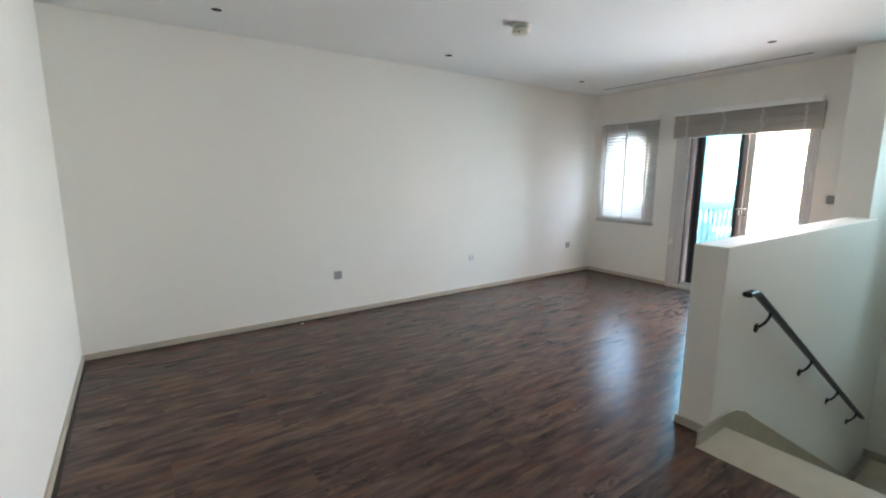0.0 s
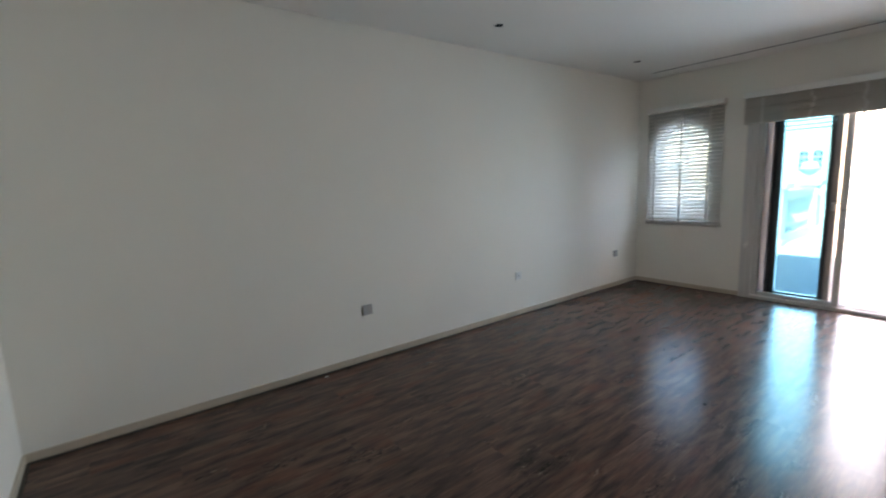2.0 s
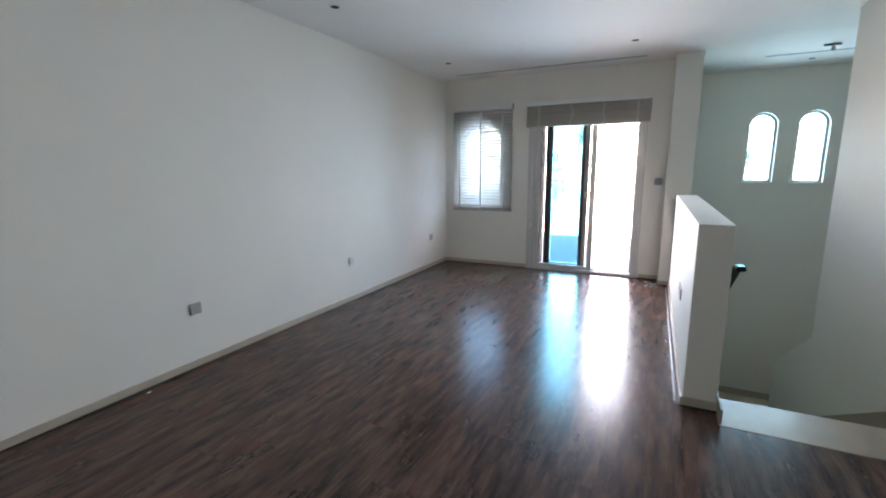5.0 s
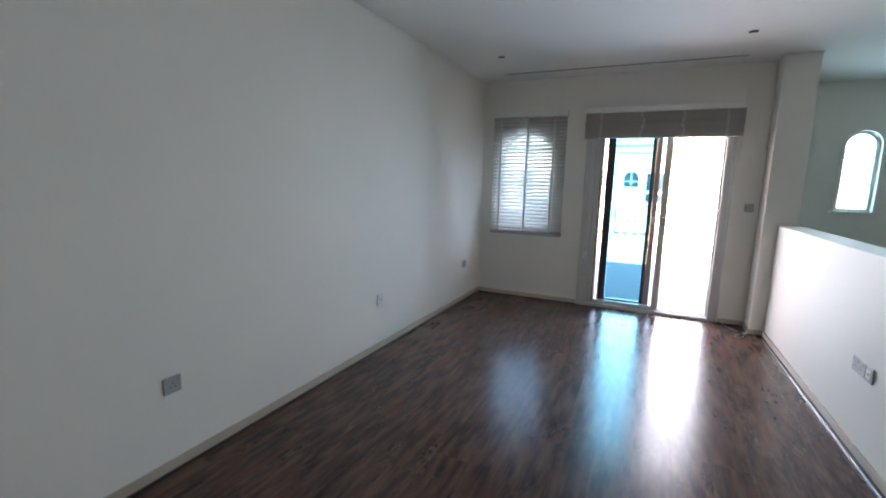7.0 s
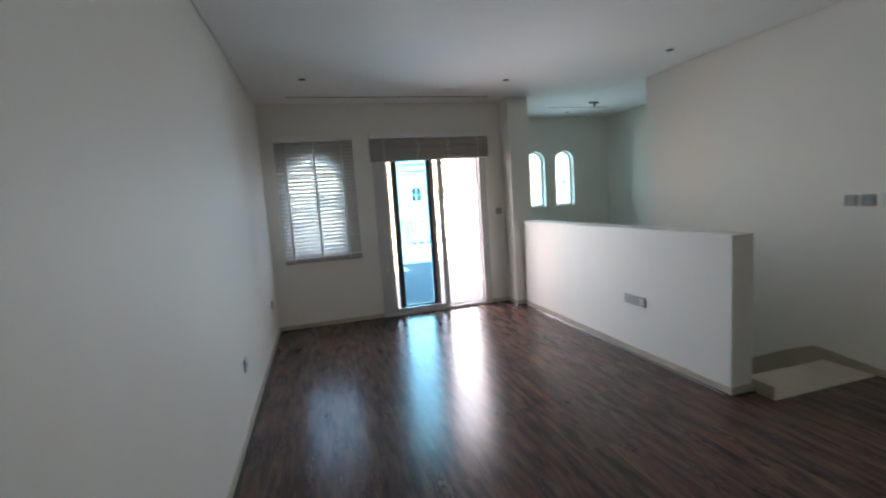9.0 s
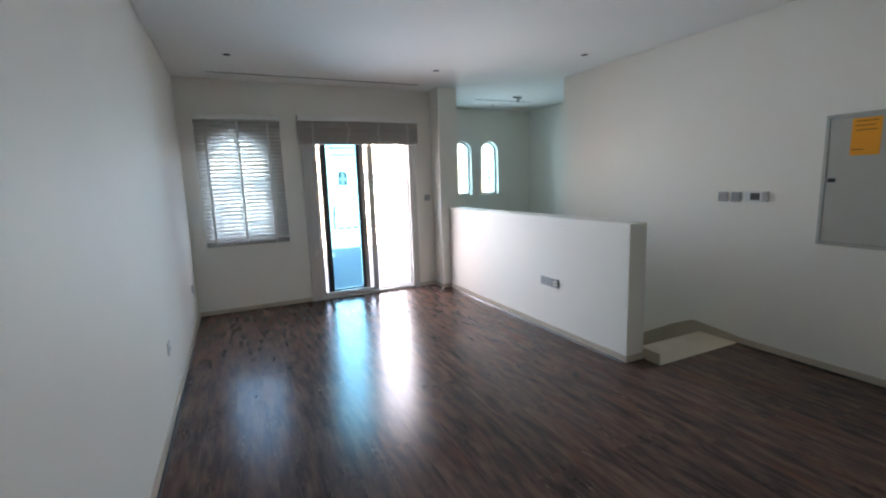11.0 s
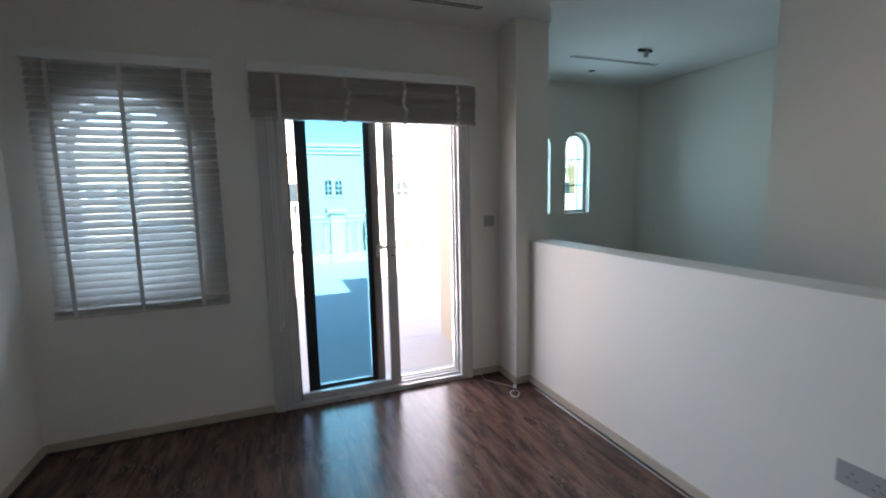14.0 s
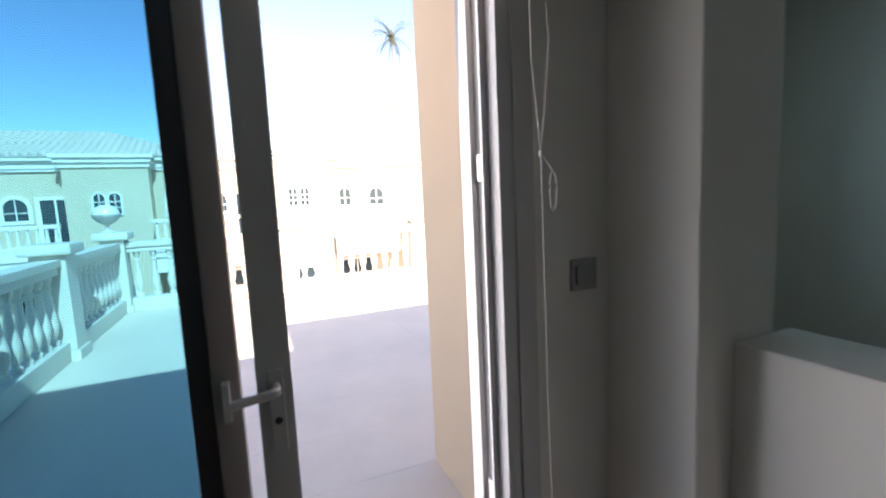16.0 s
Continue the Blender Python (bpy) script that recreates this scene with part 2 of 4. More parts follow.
def tube(points, r, seg=8):
    """A round cord or rod along points."""
    bm = bmesh.new()
    pts = [Vector(p) for p in points]
    rings = []
    for i, p in enumerate(pts):
        d = (pts[min(i + 1, len(pts) - 1)] - pts[max(i - 1, 0)]).normalized()
        q = d.to_track_quat("Z", "Y")
        rings.append([bm.verts.new(p + q @ Vector((r * math.cos(2 * math.pi * k / seg), r * math.sin(2 * math.pi * k / seg), 0))) for k in range(seg)])
    for a, b in zip(rings, rings[1:]):
        for k in range(seg):
            bm.faces.new((a[k], a[(k + 1) % seg], b[(k + 1) % seg], b[k]))
    bm.faces.new(rings[0][::-1]), bm.faces.new(rings[-1])
    return bm


def prism(outline, holes, axis, a, b):
    """A slab with holes: outline and holes are loops of (u, v); it reaches from a to b along axis 'x' (u=y, v=z), 'y' (u=x, v=z) or 'z' (u=x, v=y)."""
    bm = bmesh.new()

    def at(u, v, w):
        return {"x": (w, u, v), "y": (u, w, v), "z": (u, v, w)}[axis]

    edges = []
    for loop in (outline, *holes):
        vs = [bm.verts.new(at(u, v, a)) for u, v in loop]
        edges += [bm.edges.new((vs[i], vs[(i + 1) % len(vs)])) for i in range(len(vs))]
    bmesh.ops.triangle_fill(bm, use_beauty=True, edges=edges)
    ex = bmesh.ops.extrude_face_region(bm, geom=list(bm.faces))
    move = Vector(at(0, 0, b - a))
    bmesh.ops.translate(bm, verts=[g for g in ex["geom"] if isinstance(g, bmesh.types.BMVert)], vec=move)
    bmesh.ops.recalc_face_normals(bm, faces=bm.faces)
    return bm


def arch_loop(c, half, z0, spring, grow=0.0, seg=14, rise=1.0):
    """An arched opening's loop: centre c, half width, sill and spring heights; grow widens it all round."""
    h = half + grow
    pts = [(c - h, z0 - grow), (c + h, z0 - grow)]
    pts += [(c + h * math.cos(math.pi * i / seg), spring + h * rise * math.sin(math.pi * i / seg)) for i in range(seg + 1)]
    return pts


def rect(u0, u1, v0, v1):
    return [(u0, v0), (u1, v0), (u1, v1), (u0, v1)]


def mesh_of(name, bm, material, smooth=False):
    bmesh.ops.recalc_face_normals(bm, faces=bm.faces)
    me = bpy.data.meshes.new(name)
    bm.to_mesh(me)
    bm.free()
    me.materials.append(material)
    if smooth:
        me.shade_smooth()
        me.set_sharp_from_angle(angle=radians(40))
    return me


def part(name, bm, material, parent, label="", smooth=False):
    ob = new(name, mesh_of(name, bm, material, smooth))
    ob.parent = parent
    return tagged(ob, label)


def solid(name, bm, material, label, category, kind="", group="", smooth=False):
    return tagged(new(name, mesh_of(name, bm, material, smooth)), label, category, group, kind)


def thing(name, place, label, category, group="", kind=""):
    ob = new(name)
    ob.empty_display_size = 0.05
    ob.location = place
    return tagged(ob, label, category, group, kind)


def local(ob, bm):
    """Shift a mesh built in world places to the place of its thing."""
    bmesh.ops.translate(bm, verts=bm.verts, vec=-Vector(ob.location))
    return bm


def put(name, bm, material, parent, label="", smooth=False):
    return part(name, local(parent, bm), material, parent, label, smooth)


def skewed(bm):
    """The half wall's room side runs slightly out of square."""
    for v in bm.verts:
        if v.co.y > (HW_Y0 + HW_Y1) / 2 and v.co.x < PX0:
            v.co.y -= 0.037 * (PX0 - v.co.x) / (PX0 - HW_X0)
    return bm


# ---- plan ----
WX, WXO = 6.655, 6.90          # window wall, inner and outer face
LY = 4.74                      # long wall
BX = 0.115                     # back wall beside the opening
BACK_Y = 1.95                  # where it ends
RY = 0.30                      # right wall with the distribution board
H = 2.75                       # ceiling
HW_X0, HW_X1, HW_Y0, HW_Y1, HW_Z = 3.25, 6.375, 1.29, 1.513, 1.135
PX0, PY0, PY1 = 6.375, 1.355, 1.636   # pillar
TX, TXO = 7.87, 8.10           # stair tower's end wall
TY0, TY1, TYO = -0.96, 1.355, 1.60
STEP_X, RISE, GO, N_STEP = 3.42, 0.178, 0.31, 11
LAND_Z = -RISE * N_STEP
LAND_X = STEP_X + GO * (N_STEP - 1)
DY0, DY1, DZ = 1.945, 3.365, 2.24    # terrace door opening
ARC_C, ARC_H, ARC_Z0, ARC_S = 4.16, 0.34, 0.93, 1.80

# ---- floor, walls, ceiling ----
floor = thing("floor", (0, 0, -0.2), "dark brown wood laminate floor of narrow planks", "floor", kind="structure")
bm = boxed(-1.3, 6.36, HW_Y0 + 0.002, LY, -0.25, -0.014)
box(bm, 6.36, WX, 1.40, LY, -0.25, -0.014)
box(bm, -1.3, 3.08, RY, HW_Y0, -0.25, -0.014)
box(bm, -1.3, 2.0, -0.785, RY, -0.25, -0.014)
put("screed", bm, SCREED, floor)

solid("wall_long", boxed(BX, WXO, LY, LY + 0.2, -0.25, 2.95), PLASTER, "long plain white painted wall beside the floor", "wall", "structure")
solid("wall_back", boxed(BX - 0.15, BX, BACK_Y, LY + 0.2, -0.25, 2.95), PLASTER, "white painted return wall at the room's corner", "wall", "structure")
bm = boxed(-1.45, -1.3, -0.93, BACK_Y + 0.15, -0.25, 2.95)
box(bm, -1.3, BX - 0.15, BACK_Y, BACK_Y + 0.15, -0.25, 2.95)
solid("wall_hall", bm, PLASTER, "white painted walls of the hall behind", "wall", "structure")
bm = boxed(-1.3, 2.0, -0.93, -0.785, -0.25, 2.95)
box(bm, 2.0, 2.15, TY0, RY - 0.15, -0.25, 2.95)
solid("wall_recess", bm, PLASTER, "white painted walls of the recess beside the stairs", "wall", "structure")
solid("wall_stair", prism([(2.0, -3.4), (6.60, -3.4), (6.60, -0.86), (5.42, -0.14), (5.42, 2.95), (2.0, 2.95)], [], "y", RY - 0.15, RY), PLASTER,
      "white painted wall beside the stairs, stepping down", "wall", "structure")

outline = [(PY0 + 0.02, -0.25), (DY0, -0.25), (DY0, DZ), (DY1, DZ), (DY1, -0.25), (LY, -0.25), (LY, 2.95), (PY0 + 0.02, 2.95)]
solid("wall_window", prism(outline, [arch_loop(ARC_C, ARC_H, ARC_Z0, ARC_S)], "x", WX, WXO - 0.006), PLASTER,
      "white painted wall with an arched window and a terrace door", "wall", "structure")
solid("wall_outside", prism(outline, [arch_loop(ARC_C, ARC_H, ARC_Z0, ARC_S)], "x", WXO - 0.003, WXO + 0.02), RENDERWALL,
      "peach rendered outer face of the house wall", "wall", "structure")
solid("pillar", boxed(PX0, WX - 0.002, PY0, PY1, -2.3, 2.95, bevel=0.004), PLASTER, "white painted square pillar at the end of the half wall", "pillar", "structure")

bm = skewed(boxed(HW_X0, HW_X1 - 0.002, HW_Y0, HW_Y1, -2.3, HW_Z, bevel=0.006))
solid("half_wall", bm, PLASTER, "white painted half wall guarding the stairs", "half wall", "structure")

W1C, W2C, TWH, TW0, TWS = 0.491, -0.067, 0.172, 1.25, 2.02
solid("wall_tower", prism(rect(TY0 - 0.2, TY1 + 0.2, -3.4, 2.95), [arch_loop(W1C, TWH, TW0, TWS), arch_loop(W2C, TWH, TW0, TWS)], "x", TX, TXO - 0.004),
      PLASTER, "white painted stair wall with two slim arched windows", "wall", "structure")
solid("wall_tower_side", boxed(2.15, TX, TY0 - 0.2, TY0, -3.4, 2.95), PLASTER, "white painted side wall of the stair tower", "wall", "structure")
bm = boxed(WX - 0.004, TX, TY1, TYO - 0.004, -3.4, 2.95)
box(bm, 3.0, PX0 - 0.01, TY1, TYO - 0.03, -3.4, -0.26)
solid("wall_tower_inner", bm, PLASTER, "white painted inner wall of the stair tower", "wall", "structure")
bm = prism(rect(TY0 - 0.22, TYO, -3.6, 3.58), [arch_loop(W1C, TWH, TW0, TWS), arch_loop(W2C, TWH, TW0, TWS)], "x", TXO - 0.002, TXO + 0.02)
box(bm, WXO + 0.021, TXO + 0.018, TYO - 0.002, TYO + 0.02, -0.25, 3.58)
solid("wall_tower_outside", bm, RENDERWALL, "peach rendered outer faces of the stair tower", "wall", "structure")

bm = boxed(-1.45, WXO - 0.01, TY0 - 0.2, LY + 0.2, H + 0.014, 2.98)
box(bm, WXO - 0.01, TXO - 0.01, TY0 - 0.2, TYO - 0.01, H + 0.014, 2.98)
flat = [(-1.29, -0.773), (1.988, -0.773), (1.988, RY + 0.012), (5.41, RY + 0.012), (5.41, TY0 + 0.012), (TX - 0.012, TY0 + 0.012), (TX - 0.012, TY1 - 0.012), (PX0 - 0.012, TY1 - 0.012),
        (PX0 - 0.012, PY1 + 0.012), (WX - 0.012, PY1 + 0.012), (WX - 0.012, LY - 0.012), (BX + 0.012, LY - 0.012), (BX + 0.012, BACK_Y - 0.012), (-1.29, BACK_Y - 0.012)]
lower = prism(flat, [], "z", H, H + 0.0135)
me = bpy.data.meshes.new("tmp")
lower.to_mesh(me)
lower.free()
bm.from_mesh(me)
solid("ceiling", bm, CEIL, "plain white painted flat ceiling with a shadow line round it", "ceiling", "structure")
bm = boxed(-1.6, WXO + 0.02, TY0 - 0.22, LY + 0.4, 2.99, 3.58)
box(bm, WXO + 0.03, TXO - 0.005, TY0 - 0.21, TYO - 0.005, 2.99, 3.57)
solid("roof_slab", bm, RENDERWALL, "flat roof of the house with its parapet", "roof", "structure")


# ---- skirting ----
def skirting(name, runs, skew=False, label="beige skirting board along the wall"):
    """Runs of (x0, x1, y0, y1): the board's footprint; a flat dark strip covers the joint at its foot."""
    bm = bmesh.new()
    for x0, x1, y0, y1 in runs:
        box(bm, x0, x1, y0, y1, 0.002, 0.056, bevel=0.002)
    if skew:
        skewed(bm)
    ob = solid(name, bm, SKIRT, label, "skirting", "structure")
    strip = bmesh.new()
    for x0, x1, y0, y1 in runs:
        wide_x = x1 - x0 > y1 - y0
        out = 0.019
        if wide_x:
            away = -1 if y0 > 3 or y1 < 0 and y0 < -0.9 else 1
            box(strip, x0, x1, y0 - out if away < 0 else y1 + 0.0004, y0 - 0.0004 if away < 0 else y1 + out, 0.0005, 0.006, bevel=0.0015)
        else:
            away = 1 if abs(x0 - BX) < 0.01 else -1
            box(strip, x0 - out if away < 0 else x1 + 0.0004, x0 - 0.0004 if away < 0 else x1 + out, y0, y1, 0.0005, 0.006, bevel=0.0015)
    if skew:
        skewed(strip)
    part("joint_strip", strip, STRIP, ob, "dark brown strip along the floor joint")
    return ob


T = 0.013
skirting("baseboard_long", [(BX + T, WX - T, LY - T, LY - 0.0005)])
skirting("baseboard_back", [(BX + 0.0005, BX + T, BACK_Y, LY)])
skirting("baseboard_window", [(WX - T, WX - 0.0005, DY1 + 0.06, LY - T), (WX - T, WX - 0.0005, PY1 + T, DY0 - 0.06)])
skirting("baseboard_pillar", [(PX0 - T, WX - T, PY1 + 0.0005, PY1 + T), (PX0 - T, PX0 - 0.0005, HW_Y1 + T, PY1)])
skirting("baseboard_half_wall", [(HW_X0 - T, PX0 - T, HW_Y1 + 0.0005, HW_Y1 + T), (HW_X0 - T, HW_X0 - 0.0005, HW_Y0 - 0.002, HW_Y1)], skew=True)
skirting("baseboard_stair_wall", [(2.0, 3.08, RY + 0.0005, RY + T), (2.0 - T, 2.0 - 0.0005, -0.785, RY + T), (-1.3, 2.0 - T, -0.7845, -0.785 + T)])
SILVER = surface("silver_cable_strip", (0.72, 0.72, 0.72), 0.25, metal=0.7, vary=0.05)
solid("floor_trim", skewed(boxed(3.27, PX0 - 0.14, HW_Y1 + T + 0.0195, HW_Y1 + T + 0.028, 0.0005, 0.007)), SILVER, "thin silver strip lying along the half wall's skirting", "trim", "structure")

# ---- stairs ----
stairs = thing("staircase", (STEP_X, 0.8, 0), "cream stone stairs going down beside the half wall", "stairs", kind="structure")
put("top_tread", boxed(3.08, STEP_X + 0.02, RY + 0.002, HW_Y0 - 0.002, -0.035, 0.003, bevel=0.006), STONE, stairs)
put("top_base", boxed(3.085, STEP_X, RY + 0.002, HW_Y0 - 0.002, -0.25, -0.035), STONE, stairs)
for i in range(N_STEP):
    x, z = STEP_X + GO * i, -RISE * (i + 1)
    put("riser", boxed(x - 0.02, x, RY + 0.002, HW_Y0 - 0.002, z, z + RISE - 0.035), STONE, stairs)
    if i < N_STEP - 1:
        put("tread", boxed(x - 0.019, x + GO + 0.02, RY + 0.002, HW_Y0 - 0.002, z - 0.032, z, bevel=0.005), STONE, stairs)
put("landing", boxed(LAND_X, TX, TY0, TY1, LAND_Z - 0.15, LAND_Z), STONE, stairs)
for i in range(7):
    x, z = 6.2 - GO * i, LAND_Z - RISE * (i + 1)
    put("lower_tread", boxed(x - GO, x + 0.02, TY0, RY - 0.155, z - 0.15, z), STONE, stairs)
put("lower_edge", boxed(6.2, LAND_X, TY0, RY - 0.155, LAND_Z - 0.15, LAND_Z - 0.001), STONE, stairs)


def stair_skirt(name, y0, y1):
    """The curved stone skirting that follows the stairs."""
    top = [(3.10, 0.088), (3.30, 0.092), (3.45, 0.092), (3.58, 0.072), (3.72, 0.015), (3.90, -0.095)]
    top += [(6.70, -0.095 - 0.574 * 2.80)]
    top += [(6.95, LAND_Z + 0.10), (TX - 0.02, LAND_Z + 0.10)]
    low = [(TX - 0.02, LAND_Z), (LAND_X, LAND_Z), (STEP_X - 0.03, -0.2), (3.10, 0.0)]
    return solid(name, prism(top + low, [], "y", y0, y1), TANSTONE, "beige stone skirting sloping down with the stairs", "skirting", "structure")


stair_skirt("stair_skirting_inner", HW_Y0 - 0.013, HW_Y0 - 0.0005)
bm = prism([(3.08, 0.058), (3.48, 0.094), (3.53, 0.090), (3.72, 0.0), (6.60, -0.574 * 2.88), (6.60, LAND_Z), (LAND_X, LAND_Z), (3.39, -0.2), (3.08, 0)], [], "y", RY + 0.0005, RY + 0.013)
solid("stair_skirting_outer", bm, TANSTONE, "beige stone skirting sloping down with the stairs", "skirting", "structure")
bm = boxed(TX - 0.013, TX - 0.0005, TY0, TY1, LAND_Z + 0.001, LAND_Z + 0.10)
solid("baseboard_landing", bm, TANSTONE, "beige stone skirting round the stair landing", "skirting", "structure")
solid("stair_void", boxed(2.0, TXO, TY0 - 0.2, TYO, -3.75, -3.55), STONE, "floor at the foot of the stairs", "floor", "structure")


# ---- handrail ----
def handrail():
    ry = 1.225
    ob = thing("handrail", (3.4, ry, 0.87), "black iron handrail with curved wall brackets on the half wall", "handrail")
    a, b = Vector((3.50, ry, 0.862)), Vector((6.68, ry, -0.985))
    d = (b - a).normalized()
    up = Vector((-d.z, 0, d.x))
    bm = bmesh.new()
    prof = [(-0.025, -0.010), (-0.025, 0.006), (-0.017, 0.014), (0.017, 0.014), (0.025, 0.006), (0.025, -0.010), (0.012, -0.016), (-0.012, -0.016)]
    stations = [(Vector((3.385, ry, 0.862)), Vector((0, 0, 1))), (Vector((3.48, ry, 0.862)), Vector((0, 0, 1))), (a + d * 0.03, (up + Vector((0, 0, 1))).normalized()), (a + d * 0.08, up), (b, up)]
    rings = [[bm.verts.new(p + Vector((0, w, 0)) + u * h) for w, h in prof] for p, u in stations]
    for r, s in zip(rings, rings[1:]):
        for k in range(8):
            bm.faces.new((r[k], r[(k + 1) % 8], s[(k + 1) % 8], s[k]))
    bm.faces.new(rings[0]), bm.faces.new(rings[-1][::-1])
    put("rail", bm, IRON, ob, smooth=True)
    for x in (3.77, 4.72, 5.59, 6.42):
        z = a.z + (x - a.x) * d.z / d.x - 0.016
        bx = x - 0.02
        pts = []
        for i in range(13):
            t = math.pi / 2 * i / 12
            pts.append((bx + 0.02 * math.sin(t), ry + (HW_Y0 - ry) * (1 - math.sin(t) ** 1.4), z - 0.115 + 0.115 * (1 - math.cos(t)) ** 0.9))
        br = put("bracket", tube(pts, 0.0085), IRON, ob, smooth=True)
        rose = lathe([(0.012, 0), (0.03, 0.0), (0.032, 0.004), (0.024, 0.010), (0.010, 0.014)], 14)
        bmesh.ops.transform(rose, matrix=Matrix.Translation((bx, HW_Y0 - 0.0005, z - 0.115)) @ Matrix.Rotation(radians(90), 4, "X"), verts=rose.verts)
        part("rose", local(ob, rose), IRON, br, smooth=True)
    return ob


handrail()


# ---- tower windows ----
def tower_window(number, c):
    ob = thing(f"window_{number}", (TX + 0.08, c, TW0), "slim arched stair window with grey frame and two glazing bars", "window", "stair windows", "structure")
    x0 = TX + 0.07
    fr = prism(arch_loop(c, TWH, TW0, TWS, -0.001), [arch_loop(c, TWH, TW0, TWS, -0.034)], "x", x0, x0 + 0.05)
    put("window_frame", fr, ALU, ob)
    for z in (1.575, 1.885):
        put("glazing_bar", boxed(x0 + 0.012, x0 + 0.036, c - TWH + 0.03, c + TWH - 0.03, z - 0.007, z + 0.007), DARK, ob)
    cuts = [TW0 + 0.03, 1.575, 1.885]
    for k in range(3):
        if k < 2:
            loop = rect(c - TWH + 0.032, c + TWH - 0.032, cuts[k] + 0.005, cuts[k + 1] - 0.005)
        else:
            loop = arch_loop(c, TWH, 1.892, TWS, -0.032)
            loop[0], loop[1] = (loop[0][0], 1.892), (loop[1][0], 1.892)
        pane = put("pane", prism(loop, [], "x", x0 + 0.022, x0 + 0.026), GREENGLASS, ob)
        pane.visible_shadow = False
    put("window_trim", prism(arch_loop(c, TWH, TW0, TWS, 0.03), [arch_loop(c, TWH, TW0, TWS, 0.0005)], "x", TX - 0.012, TX - 0.0005), PLASTER, ob)
    put("window_sill", boxed(TX - 0.028, TX + 0.068, c - TWH - 0.05, c + TWH + 0.05, TW0 - 0.03, TW0 - 0.001, bevel=0.003), PLASTER, ob)
    return ob


tower_window(2, W1C)
tower_window(3, W2C)


# ---- arched window behind the blind ----
def arched_window():
    ob = thing("window_1", (WX + 0.15, ARC_C, ARC_Z0), "arched window with white frame behind a venetian blind", "window", kind="structure")
    x0 = WX + 0.13
    put("window_frame", prism(arch_loop(ARC_C, ARC_H, ARC_Z0, ARC_S, -0.001), [arch_loop(ARC_C, ARC_H, ARC_Z0, ARC_S, -0.045)], "x", x0, x0 + 0.06), ALU, ob)
    put("mullion", boxed(x0 + 0.006, x0 + 0.05, ARC_C - 0.018, ARC_C + 0.018, ARC_Z0 + 0.045, ARC_S + ARC_H - 0.045), ALU, ob)
    put("glazing_bar", boxed(x0 + 0.008, x0 + 0.048, ARC_C - ARC_H + 0.045, ARC_C + ARC_H - 0.045, 1.40, 1.425), ALU, ob)
    for s in (-1, 1):
        loop = [p for p in arch_loop(ARC_C, ARC_H, ARC_Z0, ARC_S, -0.043, seg=20)]
        half = [p for p in loop if (p[0] - ARC_C) * s > 0.02]
        top = ARC_S + ARC_H - 0.045
        half = [(ARC_C + s * 0.016, ARC_Z0 + 0.043)] + sorted(half, key=lambda p: p[1]) + [(ARC_C + s * 0.016, top)]
        pane = put("pane", prism(half, [], "x", x0 + 0.026, x0 + 0.030), CLEAR, ob)
        pane.visible_shadow = False
    put("window_sill", boxed(WX - 0.001, x0, ARC_C - ARC_H, ARC_C + ARC_H, ARC_Z0 - 0.0, ARC_Z0 + 0.012), PLASTER, ob)
    return ob


arched_window()


# ---- blinds ----
def wavy(bm, y, x, z0, z1, w, amp, seed):
    """A cloth tape hanging in front of the slats, crumpled by amp."""
    rnd = random.Random(seed)
    n = 18
    wob = [0.0]
    for i in range(n):
        wob.append(wob[-1] * 0.75 + rnd.uniform(-1, 1) * amp)
    prev = None
    for i in range(n + 1):
        z = z0 + (z1 - z0) * i / n
        off = wob[i] * math.sin(math.pi * i / n)
        bulge = 0.010 * abs(math.sin(i * 0.9)) * (amp > 0.002)
        vs = [bm.verts.new((x - bulge, y + off - w / 2, z)), bm.verts.new((x - bulge, y + off + w / 2, z)), bm.verts.new((x - bulge - 0.002, y + off + w / 2, z)), bm.verts.new((x - bulge - 0.002, y + off - w / 2, z))]
        if prev:
            for k in range(4):
                bm.faces.new((prev[k], prev[(k + 1) % 4], vs[(k + 1) % 4], vs[k]))
        prev = vs
    return bm


def slat_mesh(width, depth=0.050, thick=0.0028, material=None):
    """One slightly cupped slat, its middle at the origin, along y."""
    bm = bmesh.new()
    prof = []
    n = 6
    for i in range(n + 1):
        u = -0.5 + i / n
        prof.append((u * depth, 0.003 * (1 - (2 * u) ** 2) + thick / 2))
    prof += [(u, v - thick) for u, v in reversed(prof)]
    ends = [[bm.verts.new((u, s * width / 2, v)) for u, v in prof] for s in (-1, 1)]
    m = len(prof)
    for k in range(m):
        bm.faces.new((ends[0][k], ends[0][(k + 1) % m], ends[1][(k + 1) % m], ends[1][k]))
    bm.faces.new(ends[0]), bm.faces.new(ends[1][::-1])
    return mesh_of("slat", bm, material or SLAT, smooth=True)


